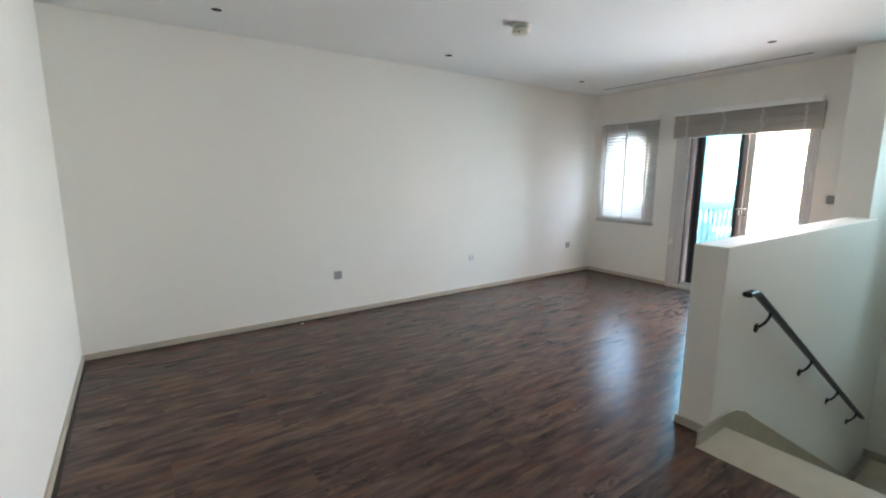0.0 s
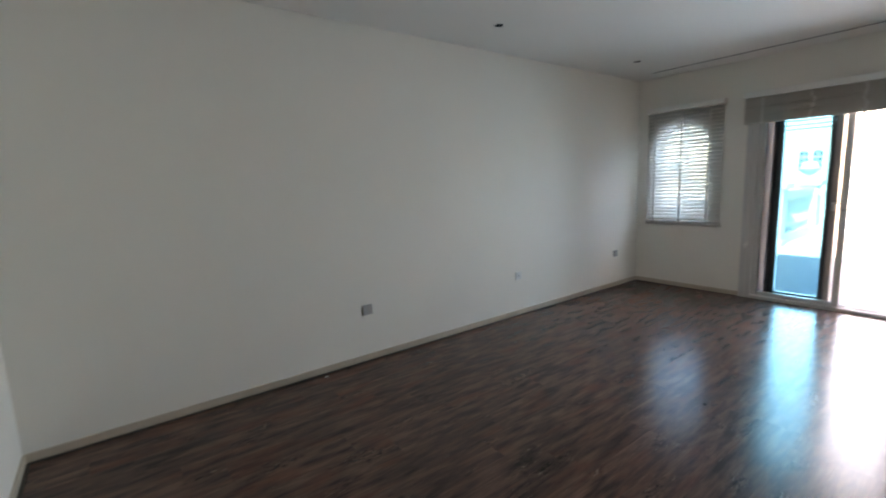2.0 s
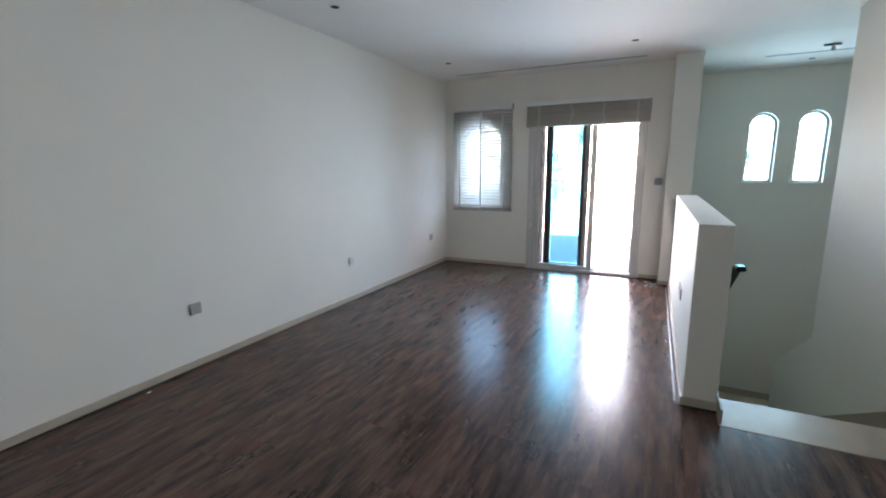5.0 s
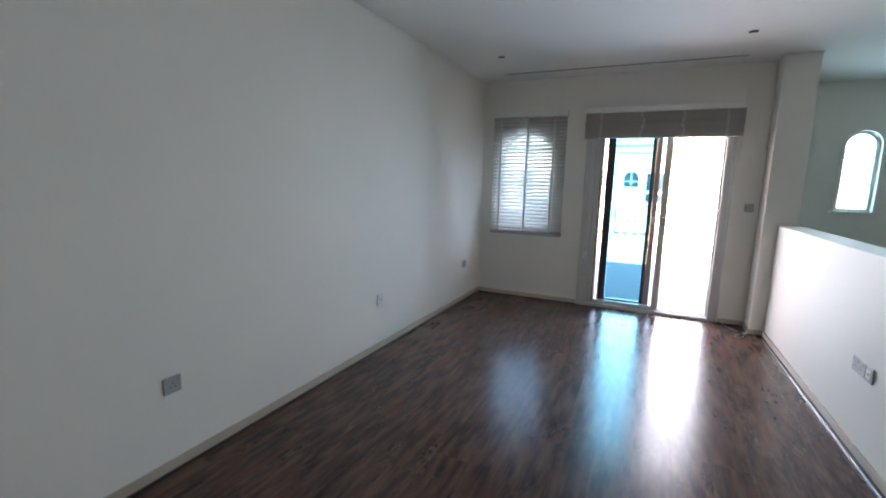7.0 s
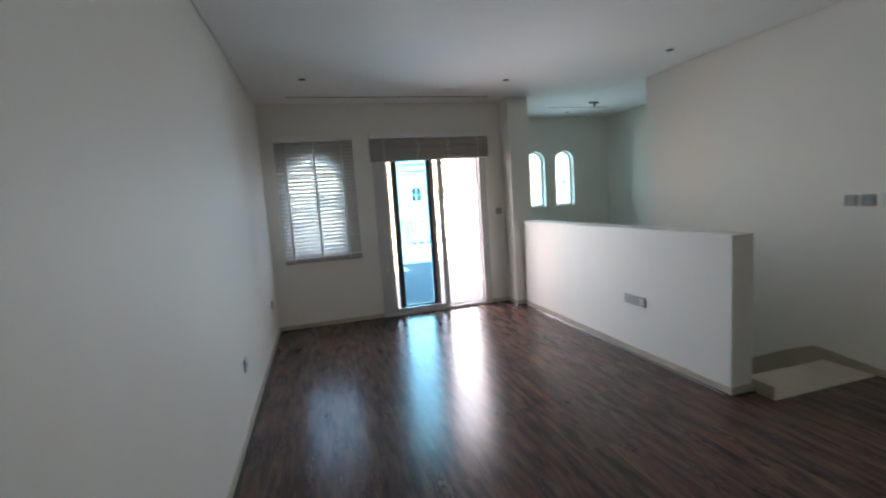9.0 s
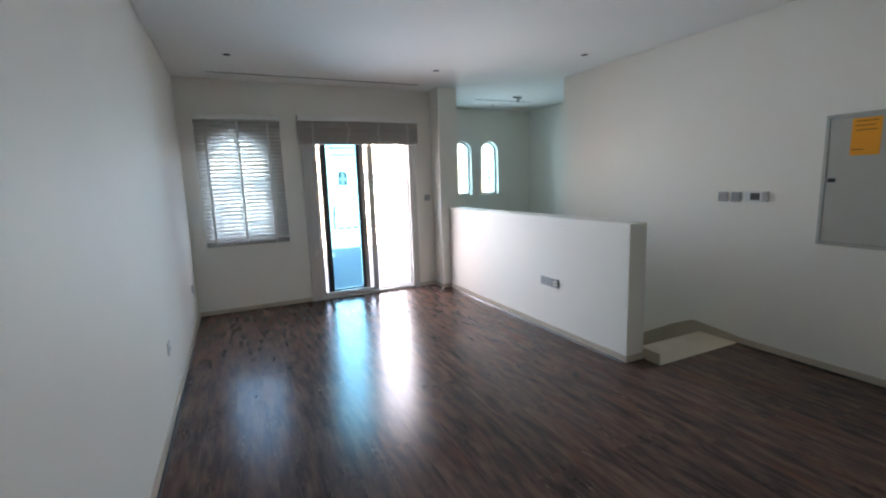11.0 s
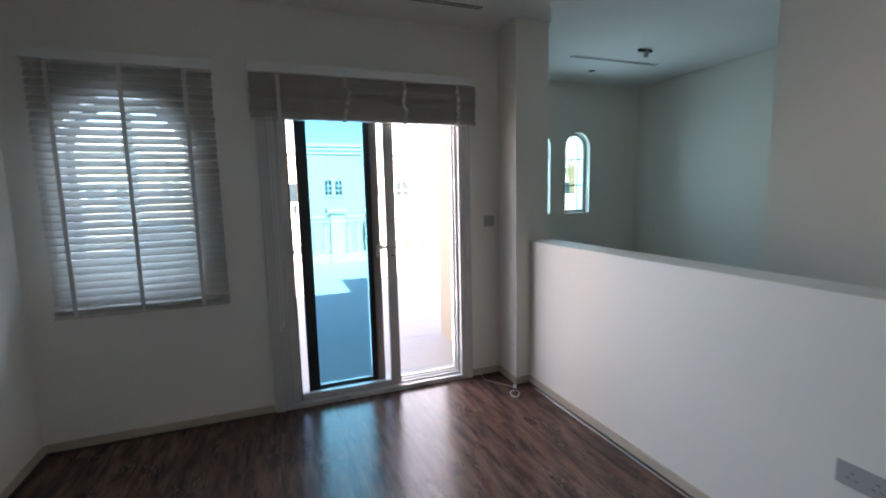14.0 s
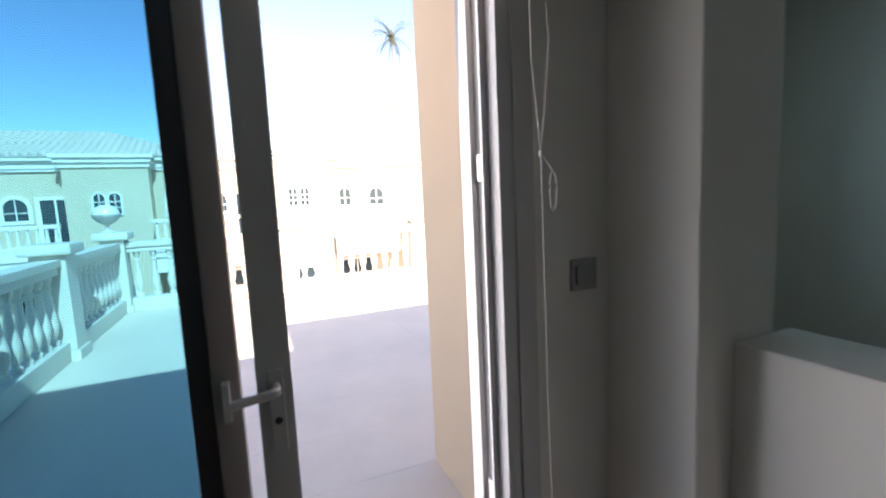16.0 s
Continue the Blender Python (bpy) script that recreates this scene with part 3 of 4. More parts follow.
def lowered_blind():
    y0, y1, top, bottom = 3.655, 4.575, 2.35, 0.83
    c, w = (y0 + y1) / 2, y1 - y0
    x = WX - 0.055
    ob = thing("venetian_blind", (x, c, top), "lowered bleached wood venetian blind with half-tilted slats", "blind")
    put("headrail", boxed(x - 0.042, x + 0.030, y0 - 0.008, y1 + 0.008, top - 0.055, top + 0.006, bevel=0.004), VALANCE, ob, "white wooden valance")
    me = slat_mesh(w, material=LITSLAT)
    z, tilt = top - 0.085, 50
    while z > bottom + 0.06:
        s = new("slat", me)
        s.parent = ob
        s.location = (random.uniform(-0.001, 0.001), random.uniform(-0.003, 0.003), z - top)
        s.rotation_euler = (radians(random.uniform(-0.25, 0.25)), radians(-tilt + random.uniform(-3, 3)), 0)
        z -= 0.0445
    for k in range(4):
        s = new("slat", me)
        s.parent = ob
        s.location = (0, random.uniform(-0.003, 0.003), bottom + 0.028 + 0.008 * k - top)
        s.rotation_euler = (0, radians(-6), 0)
    put("bottom_rail", boxed(x - 0.026, x + 0.026, y0, y1, bottom, bottom + 0.022, bevel=0.003), SLAT, ob)
    for y in (4.47, 4.13, 3.80):
        put("ladder_tape", wavy(bmesh.new(), y, x - 0.027, bottom + 0.01, top - 0.045, 0.022, 0.0, 3), TAPE, ob)
    put("cord", tube([(x - 0.04, 4.52, top - 0.04), (x - 0.042, 4.522, 1.6), (x - 0.04, 4.518, 1.22)], 0.0016), CORD, ob)
    put("tassel", lathe([(0.003, 0.03), (0.006, 0.0), (0.003, -0.004)][::-1], 10, (x - 0.04, 4.518, 1.19)), CORD, ob, smooth=True)
    return ob


def raised_blind():
    y0, y1, top, bottom = 1.865, 3.445, 2.36, 2.02
    c, w = (y0 + y1) / 2, y1 - y0
    x = WX - 0.055
    ob = thing("venetian_blind", (x, c, top), "raised bleached wood venetian blind bunched above the terrace door", "blind")
    put("headrail", boxed(x - 0.046, x + 0.030, y0 + 0.02, y1 + 0.004, top - 0.055, top + 0.010, bevel=0.004), VALANCE, ob, "white wooden valance")
    me = slat_mesh(w, thick=0.0030)
    z = top - 0.060
    k = 0
    while z > bottom + 0.03:
        s = new("slat", me)
        s.parent = ob
        s.location = ((0, 0.004, -0.006, 0.002, 0.006, -0.004)[k // 5 % 6] + random.uniform(-0.003, 0.003), random.uniform(-0.008, 0.008), z - top)
        s.rotation_euler = (radians(random.uniform(-0.12, 0.12)), radians(random.uniform(-4, 3)), 0)
        z -= random.choice((0.0066, 0.0074, 0.0085, 0.0135)) if k > 3 else 0.012
        k += 1
    put("blind_core", boxed(x - 0.012, x + 0.014, y0 + 0.004, y1 - 0.004, bottom + 0.02, top - 0.046), SLAT, ob)
    put("bottom_rail", boxed(x - 0.027, x + 0.027, y0, y1, bottom, bottom + 0.022, bevel=0.003), SLAT, ob)
    for y, amp, seed in ((3.27, 0.002, 1), (2.855, 0.022, 7), (2.43, 0.012, 4), (2.02, 0.008, 9)):
        put("ladder_tape", wavy(bmesh.new(), y, x - 0.029, bottom - 0.012, top - 0.045, 0.024, amp, seed), TAPE, ob)
    # the pull cords, looped and knotted, down to the floor
    kx, ky = x - 0.05, 1.93
    put("cord", tube([(kx, 1.955, bottom + 0.02), (kx, 1.95, 1.8), (kx, ky, 1.60)], 0.0017), CORD, ob)
    put("cord", tube([(kx, 1.925, bottom + 0.02), (kx - 0.004, 1.905, 1.85), (kx, ky, 1.60)], 0.0017), CORD, ob)
    loop = [(kx - 0.006, ky - 0.028 - 0.010 * math.sin(a), 1.515 + 0.045 * math.cos(a)) for a in [2 * math.pi * i / 16 for i in range(17)]]
    put("cord_loop", tube([(kx, ky, 1.60), (kx - 0.004, ky - 0.018, 1.575)] + loop, 0.0026), CORD, ob)
    put("knot", lathe([(0.003, -0.008), (0.006, -0.003), (0.006, 0.003), (0.003, 0.008)], 8, (kx, ky, 1.60)), CORD, ob, smooth=True)
    down = [(kx, ky, 1.60), (kx, ky - 0.005, 1.0), (kx, ky - 0.02, 0.4), (kx - 0.01, ky - 0.05, 0.08), (kx - 0.03, ky - 0.09, 0.012), (kx - 0.1, ky - 0.16, 0.003), (6.33, 1.68, 0.003)]
    put("cord", tube(down, 0.0017), CORD, ob)
    # the tilt cords at the other end, with a pair of tassels
    for dy, zt in ((0.0, 0.66), (0.022, 0.63)):
        put("tilt_cord", tube([(kx, 3.325 + dy, bottom + 0.02), (kx - 0.003, 3.33 + dy, 1.3), (kx, 3.33 + dy, zt + 0.03)], 0.0016), CORD, ob)
        put("tassel", lathe([(0.004, -0.022), (0.011, -0.016), (0.009, 0.010), (0.004, 0.030)], 10, (kx, 3.33 + dy, zt)), CORD, ob, smooth=True)
    return ob


lowered_blind()
raised_blind()


# ---- terrace door ----
def terrace_door():
    ob = thing("door_1", (WX, (DY0 + DY1) / 2, 0), "white aluminium sliding terrace door standing open with blue tinted glass", "door", kind="structure")
    f0, f1 = WX - 0.02, WX + 0.07
    put("jamb", boxed(f0, f1 + 0.12, DY1 - 0.062, DY1 - 0.002, 0.0, DZ - 0.002, bevel=0.003), ALU, ob)
    put("jamb", boxed(f0, f1 + 0.12, DY0 + 0.002, DY0 + 0.045, 0.0, DZ - 0.002, bevel=0.003), ALU, ob)
    put("architrave", boxed(WX - 0.026, WX - 0.0005, DY1 - 0.005, DY1 + 0.055, 0.0, DZ + 0.05, bevel=0.004), ALU, ob)
    put("architrave", boxed(WX - 0.026, WX - 0.0005, DY0 - 0.05, DY0 + 0.006, 0.0, DZ + 0.05, bevel=0.004), ALU, ob)
    put("head", boxed(f0, f1 + 0.12, DY0 + 0.046, DY1 - 0.063, DZ - 0.06, DZ - 0.002, bevel=0.003), ALU, ob)
    th = put("threshold", boxed(f0, f1 + 0.12, DY0 + 0.046, DY1 - 0.063, -0.1, 0.035, bevel=0.004), ALU, ob)
    for xx in (WX + 0.03, WX + 0.085, WX + 0.13):
        part("track", local(ob, boxed(xx, xx + 0.008, DY0 + 0.05, DY1 - 0.066, 0.0352, 0.047)), ALU, th)
    # inner leaf: its lock stile stands in the middle of the opening
    lx0, lx1 = WX + 0.018, WX + 0.058
    put("stile", boxed(lx0, lx1, 2.496, 2.567, 0.05, DZ - 0.065, bevel=0.004), ALU, ob)
    put("stile", boxed(WX - 0.015, WX + 0.19, 3.2455, 3.301, 0.05, DZ - 0.065, bevel=0.004), ALU, ob)
    # thin sheet over the jamb's inner side, dark to stand for shade there
    put("jamb_shade", boxed(WX + 0.003, WXO - 0.018, 3.235, 3.245, 0.05, DZ - 0.065, bevel=0.002), JAMBSHADE, ob, "inner face of the jamb, its shade painted dark grey")
    put("bottom_stile", boxed(lx0, lx1, 2.568, 3.234, 0.05, 0.082, bevel=0.004), ALU, ob)
    put("top_stile", boxed(lx0, lx1, 2.568, 3.234, DZ - 0.10, DZ - 0.065, bevel=0.004), ALU, ob)
    lever = put("handle", boxed(lx0 - 0.008, lx0 - 0.0003, 2.514, 2.546, 0.99, 1.17, bevel=0.003), ALU, ob, "white aluminium lever handle")
    part("lever", local(ob, tube([(lx0 - 0.01, 2.53, 1.135), (lx0 - 0.040, 2.53, 1.135), (lx0 - 0.048, 2.538, 1.135), (lx0 - 0.050, 2.615, 1.128)], 0.0095, 10)), ALU, lever, smooth=True)
    part("keyhole", local(ob, cyl(bmesh.new(), (lx0 - 0.0105, 2.53, 1.06), (lx0 - 0.008, 2.53, 1.06), 0.008)), DARK, lever)
    # outer leaf, slid across: dark frame and tinted pane
    px0, px1 = WX + 0.105, WX + 0.150
    leaf = put("leaf", boxed(px0, px1, 3.101, 3.180, 0.05, DZ - 0.065, bevel=0.004), BRONZE, ob, "dark grey sliding leaf with blue tinted glass")
    part("stile", local(ob, boxed(px0, px1, 2.658, 2.702, 0.05, DZ - 0.065, bevel=0.003)), BRONZE, leaf)
    part("edge_seal", local(ob, boxed(px0 - 0.055, px0 - 0.0005, 3.168, 3.184, 0.05, DZ - 0.065)), BRONZE, leaf)
    # closing stile in the shaded aluminium colour
    part("closing_stile", local(ob, boxed(px0 - 0.006, px1 + 0.004, 2.600, 2.657, 0.05, DZ - 0.065, bevel=0.004)), BACKLITALU, leaf, "white aluminium closing stile, painted grey as if backlit")
    part("bottom_stile", local(ob, boxed(px0, px1, 2.703, 3.100, 0.05, 0.095, bevel=0.004)), BRONZE, leaf)
    part("top_stile", local(ob, boxed(px0, px1, 2.703, 3.100, DZ - 0.125, DZ - 0.065, bevel=0.004)), BRONZE, leaf)
    part("pane", local(ob, boxed(px0 + 0.020, px0 + 0.026, 2.700, 3.103, 0.093, DZ - 0.123)), TINTED, leaf, "blue tinted glass pane")
    pull = part("pull", local(ob, boxed(px0 - 0.026, px0 - 0.0063, 2.622, 2.638, 1.045, 1.135, bevel=0.003)), ALU, leaf)
    # strike plates and stop profile on the closing jamb
    for z in (1.583, 0.688):
        put("strike_plate", boxed(WX + 0.055, WX + 0.085, DY0 + 0.045, DY0 + 0.052, z - 0.035, z + 0.035, bevel=0.002), STEEL, ob)
    put("jamb_stop", boxed(WX + 0.03, WX + 0.04, DY0 + 0.046, DY0 + 0.062, 0.05, DZ - 0.065), ALU, ob)
    put("jamb_stop", boxed(WX + 0.095, WX + 0.105, DY0 + 0.046, DY0 + 0.062, 0.05, DZ - 0.065), ALU, ob)
    put("outer_sill", boxed(f1 + 0.122, WXO + 0.10, DY0 + 0.003, DY1 - 0.003, -0.1, 0.012, bevel=0.004), CASTSTONE, ob)
    return ob


terrace_door()


# ---- electrical fittings ----
def wall_plate(name, place, facing, label, category, w=0.086, h=0.086, detail="socket", material=None, group=""):
    """A plate on a wall; facing is the yaw by which its front, -y at rest, is turned."""
    material = material or PLATE
    ob = thing(name, place, label, category, group)
    ob.rotation_euler = (0, 0, radians(facing))
    part("plate", boxed(-w / 2, w / 2, -0.010, -0.0005, -h / 2, h / 2, bevel=0.003), material, ob)
    if detail == "socket":
        for s in ((0,) if w < 0.1 else (-0.036, 0.036)):
            for dx, dz in ((-0.011, -0.010), (0.011, -0.010), (0, 0.012)):
                part("pin_slot", boxed(s + dx - 0.0035, s + dx + 0.0035, -0.0112, -0.0098, dz - 0.002, dz + 0.002), DARK, ob)
            part("switch", boxed(s + 0.022, s + 0.032, -0.0135, -0.0098, 0.016, 0.032, bevel=0.001), material, ob)
    elif detail == "rocker":
        part("rocker", boxed(-w * 0.33, w * 0.33, -0.0145, -0.0098, -h * 0.33, h * 0.33, bevel=0.003), material, ob)
        part("edge_strip", boxed(-w * 0.36, -w * 0.345, -0.0125, -0.0098, -h * 0.30, h * 0.30), DARK, ob)
    elif detail == "outlet":
        part("insert", boxed(-0.025, 0.025, -0.0125, -0.0098, -0.025, 0.025, bevel=0.002), IVORY if material is PLATE else material, ob, "ivory insert")
        part("port", boxed(-0.006, 0.006, -0.0135, -0.0122, -0.006, 0.004), DARK, ob)
    return ob


wall_plate("wall_socket", (2.335, LY, 0.448), 0, "grey metal single socket plate low on the white wall", "socket", group="wall sockets")
wall_plate("wall_socket", (4.198, LY, 0.448), 0, "white plastic outlet plate low on the white wall", "socket", detail="outlet", material=WHITEPLATE, group="wall sockets")
wall_plate("wall_socket", (6.12, LY, 0.455), 0, "grey metal single socket plate near the room's corner", "socket", group="wall sockets")
wall_plate("wall_socket", (4.25, HW_Y1 - 0.0252, 0.49), 180, "grey double socket plate low on the half wall", "socket", w=0.172)
wall_plate("wall_socket", (4.119, HW_Y1 - 0.0267, 0.49), 180, "grey plate with an ivory outlet on the half wall", "socket", detail="outlet")
wall_plate("light_switch", (WX, 1.725, 1.285), -90, "grey metal rocker switch beside the terrace door", "switch", detail="rocker")
wall_plate("light_switch", (3.29, RY, 1.29), 180, "grey metal rocker switch above the stairs", "switch", detail="rocker")
wall_plate("light_switch", (3.18, RY, 1.29), 180, "grey metal rocker switch above the stairs", "switch", detail="rocker")


def thermostat():
    ob = thing("thermostat", (3.005, RY, 1.295), "white wall thermostat with a grey display", "thermostat")
    ob.rotation_euler = (0, 0, radians(180))
    part("case", boxed(-0.085, 0.085, -0.024, -0.0005, -0.045, 0.045, bevel=0.004), WHITEPLATE, ob)
    part("display", boxed(-0.048, 0.028, -0.0255, -0.0235, -0.028, 0.030), SCREEN, ob, "dark grey display")
    part("side_cover", boxed(0.044, 0.082, -0.0262, -0.0235, -0.040, 0.040, bevel=0.001), PLATE, ob)
    return ob


thermostat()


def board():
    ob = thing("distribution_board", (2.33, RY, 1.415), "grey metal distribution board with an orange notice", "electric panel")
    ob.rotation_euler = (0, 0, radians(180))
    part("frame", prism(rect(-0.235, 0.235, -0.465, 0.465), [rect(-0.212, 0.212, -0.442, 0.442)], "y", -0.020, -0.0005), GREYDOOR, ob)
    door = part("door", boxed(-0.2105, 0.2105, -0.0165, -0.002, -0.4405, 0.4405, bevel=0.002), GREYDOOR, ob)
    part("lock", boxed(-0.198, -0.150, -0.0215, -0.0160, -0.008, 0.020, bevel=0.002), DARK, door, "black lock")
    note = part("notice", boxed(-0.085, 0.075, -0.0185, -0.0172, 0.175, 0.425), ORANGE, door, "orange paper notice with printed lines")
    for k, (a, b) in enumerate(((-0.065, 0.055), (-0.065, 0.04), (-0.065, 0.05), (-0.075, -0.01))):
        z = (0.405, 0.375, 0.345, 0.215)[k]
        part("text_bar", boxed(a, b, -0.0195, -0.0186, z - 0.003, z + 0.003), BROWNINK, note)
    return ob


board()


# ---- ceiling fittings ----
def spot(x, y):
    ob = thing("downlight", (x, y, H), "small recessed black downlight in the white ceiling", "downlight", "ceiling downlights")
    ring = lathe([(0.034, 0.0), (0.046, -0.0005), (0.047, -0.004), (0.034, -0.006)][::-1], 20)
    part("rim", ring, CEIL, ob, smooth=True)
    part("recess", cyl(bmesh.new(), (0, 0, -0.0062), (0, 0, -0.0045), 0.036, seg=20), BLACKHOLE, ob)
    part("clip", boxed(-0.012, 0.012, -0.004, 0.004, -0.011, -0.0062), DARK, ob)
    return ob


for x, y in ((1.22, 4.12), (3.384, 4.15), (5.55, 4.17), (5.525, 2.035), (3.38, 2.03), (4.476, 0.834), (7.36, 0.16)):
    spot(x, y)


def smoke_detector(x, y):
    ob = thing("smoke_detector", (x, y, H), "round ivory smoke detector on the ceiling", "smoke detector")
    ob.scale = (1.45, 1.45, 1.3)
    part("base", lathe([(0.052, -0.016), (0.054, -0.004), (0.054, 0.0)], 28), IVORY, ob, smooth=True)
    part("vents", lathe([(0.044, -0.032), (0.046, -0.016)], 28), GREYDOOR, ob, "dark slotted ring", smooth=True)
    part("cap", lathe([(0.030, -0.060), (0.046, -0.054), (0.051, -0.040), (0.051, -0.032), (0.045, -0.030)], 28), IVORY, ob, smooth=True)
    part("lamp", cyl(bmesh.new(), (-0.036, -0.022, -0.058), (-0.036, -0.022, -0.052), 0.005), DARK, ob)
    return ob


smoke_detector(3.33, 3.05)


def slot_diffuser(x, y0, y1, label):
    ob = thing("slot_diffuser", (x, (y0 + y1) / 2, H), label, "air vent")
    h = (y1 - y0) / 2
    part("slot", boxed(-0.022, -0.005, -h, h, -0.0032, -0.0005), BLACKHOLE, ob)
    part("slot", boxed(0.009, 0.026, -h, h, -0.0032, -0.0005), BLACKHOLE, ob)
    part("blade", boxed(-0.0045, 0.0085, -h, h, -0.0036, -0.0005), CEIL, ob)
    for a, b in ((-0.030, -0.0225), (0.0265, 0.034)):
        part("edge", boxed(a, b, -h - 0.01, h + 0.01, -0.0036, -0.0005), CEIL, ob)
    return ob


slot_diffuser(6.285, 1.945, 4.375, "long white slot air diffuser in the ceiling by the windows")
slot_diffuser(7.0, -0.34, 0.68, "short white slot air diffuser above the stairs")


def tower_spot():
    ob = thing("ceiling_spotlight", (6.66, 0.15, H), "small dark track spotlight above the stairs", "spotlight")
    part("plate", boxed(-0.012, 0.012, -0.075, 0.075, -0.02, -0.0005, bevel=0.003), DARK, ob)
    part("head", cyl(bmesh.new(), (0, -0.01, -0.055), (-0.03, 0.0, -0.02), 0.022, 0.016), PLATE, ob, smooth=True)
    return ob


tower_spot()

# ---- loose connector on the floor ----
con = thing("cable_connector", (6.32, 1.68, 0), "small white cord connector lying by the pillar", "connector")
con.rotation_euler = (0, 0, radians(-30))
part("body", boxed(-0.035, 0.03, -0.012, 0.012, 0.0, 0.018, bevel=0.004), WHITEPLATE, con)
part("plug", boxed(-0.058, -0.0352, -0.009, 0.009, 0.002, 0.014, bevel=0.003), DARK, con, "black plug")
loop = [(-0.060 - 0.055 * (1 - math.cos(a)), 0.034 * math.sin(a), 0.004 + 0.004 * abs(math.sin(a))) for a in [2 * math.pi * i / 18 for i in range(19)]]
part("cord_loop", tube(loop, 0.0022), CORD, con, "thin white cord loop")
bits = thing("paper_scrap", (1.9, 4.66, 0), "tiny white scrap lying by the skirting", "scrap")
part("scrap", boxed(-0.012, 0.012, -0.006, 0.006, 0.0, 0.005, bevel=0.001), WHITEPLATE, bits)

# ---- terrace ----
TZ = -0.10
terrace = thing("terrace_floor", (10, 0, TZ), "sunlit beige tiled roof terrace", "terrace", kind="structure")
bm = boxed(WXO + 0.02, 14.8, TYO + 0.02, 4.85, TZ - 0.35, TZ - 0.0015)
box(bm, TXO + 0.02, 14.8, -9.0, TYO + 0.02, TZ - 0.35, TZ - 0.0015)
put("slab", bm, TERRA, terrace)


def baluster_mesh():
    p = [(0.052, 0.0), (0.052, 0.05), (0.036, 0.06), (0.030, 0.085), (0.048, 0.13), (0.064, 0.20), (0.066, 0.26), (0.054, 0.34), (0.040, 0.44), (0.031, 0.54), (0.029, 0.60), (0.044, 0.615), (0.044, 0.635),
         (0.030, 0.65), (0.034, 0.68), (0.048, 0.70), (0.052, 0.71), (0.052, 0.76)]
    return mesh_of("baluster", lathe(p, 12), CASTSTONE, smooth=True)


BALUSTER = baluster_mesh()


def balustrade(name, a, b, axis, fixed, label):
    """A run between two posts from a to b along axis, standing on the terrace."""
    along = lambda u0, u1, w, z0, z1: boxed(*((u0, u1, fixed - w, fixed + w) if axis == "x" else (fixed - w, fixed + w, u0, u1)), z0, z1, bevel=0.012)
    mid = (a + b) / 2
    ob = thing(name, (mid, fixed, TZ) if axis == "x" else (fixed, mid, TZ), label, "balustrade", "terrace balustrades")
    put("plinth", along(a, b, 0.10, TZ, TZ + 0.22), CASTSTONE, ob)
    rail = put("top_rail", along(a, b, 0.085, TZ + 0.98, TZ + 1.06), CASTSTONE, ob)
    part("coping", local(ob, along(a, b, 0.115, TZ + 1.061, TZ + 1.15)), CASTSTONE, rail)
    n = max(2, round((b - a) / 0.225))
    for i in range(n):
        u = a + (i + 0.5) * (b - a) / n
        o = new("baluster", BALUSTER)
        o.parent = ob
        o.location = (u - mid, 0, 0.22) if axis == "x" else (0, u - mid, 0.22)
    return ob


def post(x, y, lamp=False):
    ob = thing("balustrade_post", (x, y, TZ), "square cream post of the terrace balustrade", "post", "terrace posts")
    part("shaft", boxed(-0.16, 0.16, -0.16, 0.16, 0.12, 1.20, bevel=0.01), CASTSTONE, ob)
    part("foot", boxed(-0.19, 0.19, -0.19, 0.19, 0.0, 0.119, bevel=0.01), CASTSTONE, ob)
    part("cap", boxed(-0.24, 0.24, -0.24, 0.24, 1.2002, 1.32, bevel=0.03), CASTSTONE, ob)
    return ob


def urn_lamp(x, y, z, s=1.0):
    ob = thing("post_lamp", (x, y, z), "urn-shaped lamp with a white bowl on the post", "lamp", "post lamps")
    part("foot", lathe([(0.10 * s, 0), (0.10 * s, 0.02 * s), (0.035 * s, 0.05 * s), (0.03 * s, 0.12 * s), (0.06 * s, 0.15 * s)], 18), CASTSTONE, ob, smooth=True)
    part("bowl", lathe([(0.06 * s, 0.15 * s), (0.14 * s, 0.19 * s), (0.19 * s, 0.26 * s), (0.215 * s, 0.30 * s), (0.215 * s, 0.32 * s)], 20), GREYDOOR, ob, "grey bowl", smooth=True)
    part("globe", lathe([(0.20 * s, 0.321 * s), (0.19 * s, 0.38 * s), (0.14 * s, 0.45 * s), (0.06 * s, 0.485 * s), (0.01 * s, 0.49 * s)], 20), OPAL, ob, "opal white dome", smooth=True)
    return ob


PXS = (9.45, 11.95, 14.43)
PYS = (4.60, 1.95, -0.65, -3.25, -5.85, -8.45)
last = WXO + 0.03
for x in PXS:
    balustrade("balustrade", last, x - 0.165, "x", 4.60, "cream cast-stone balustrade with turned balusters")
    post(x, 4.60)
    last = x + 0.165
for y0, y1 in zip(PYS, PYS[1:]):
    balustrade("balustrade", y1 + 0.165, y0 - 0.165, "y", 14.43, "cream cast-stone balustrade with turned balusters")
    post(14.43, y1)
urn_lamp(14.43, 4.66, TZ + 1.321, 0.92)

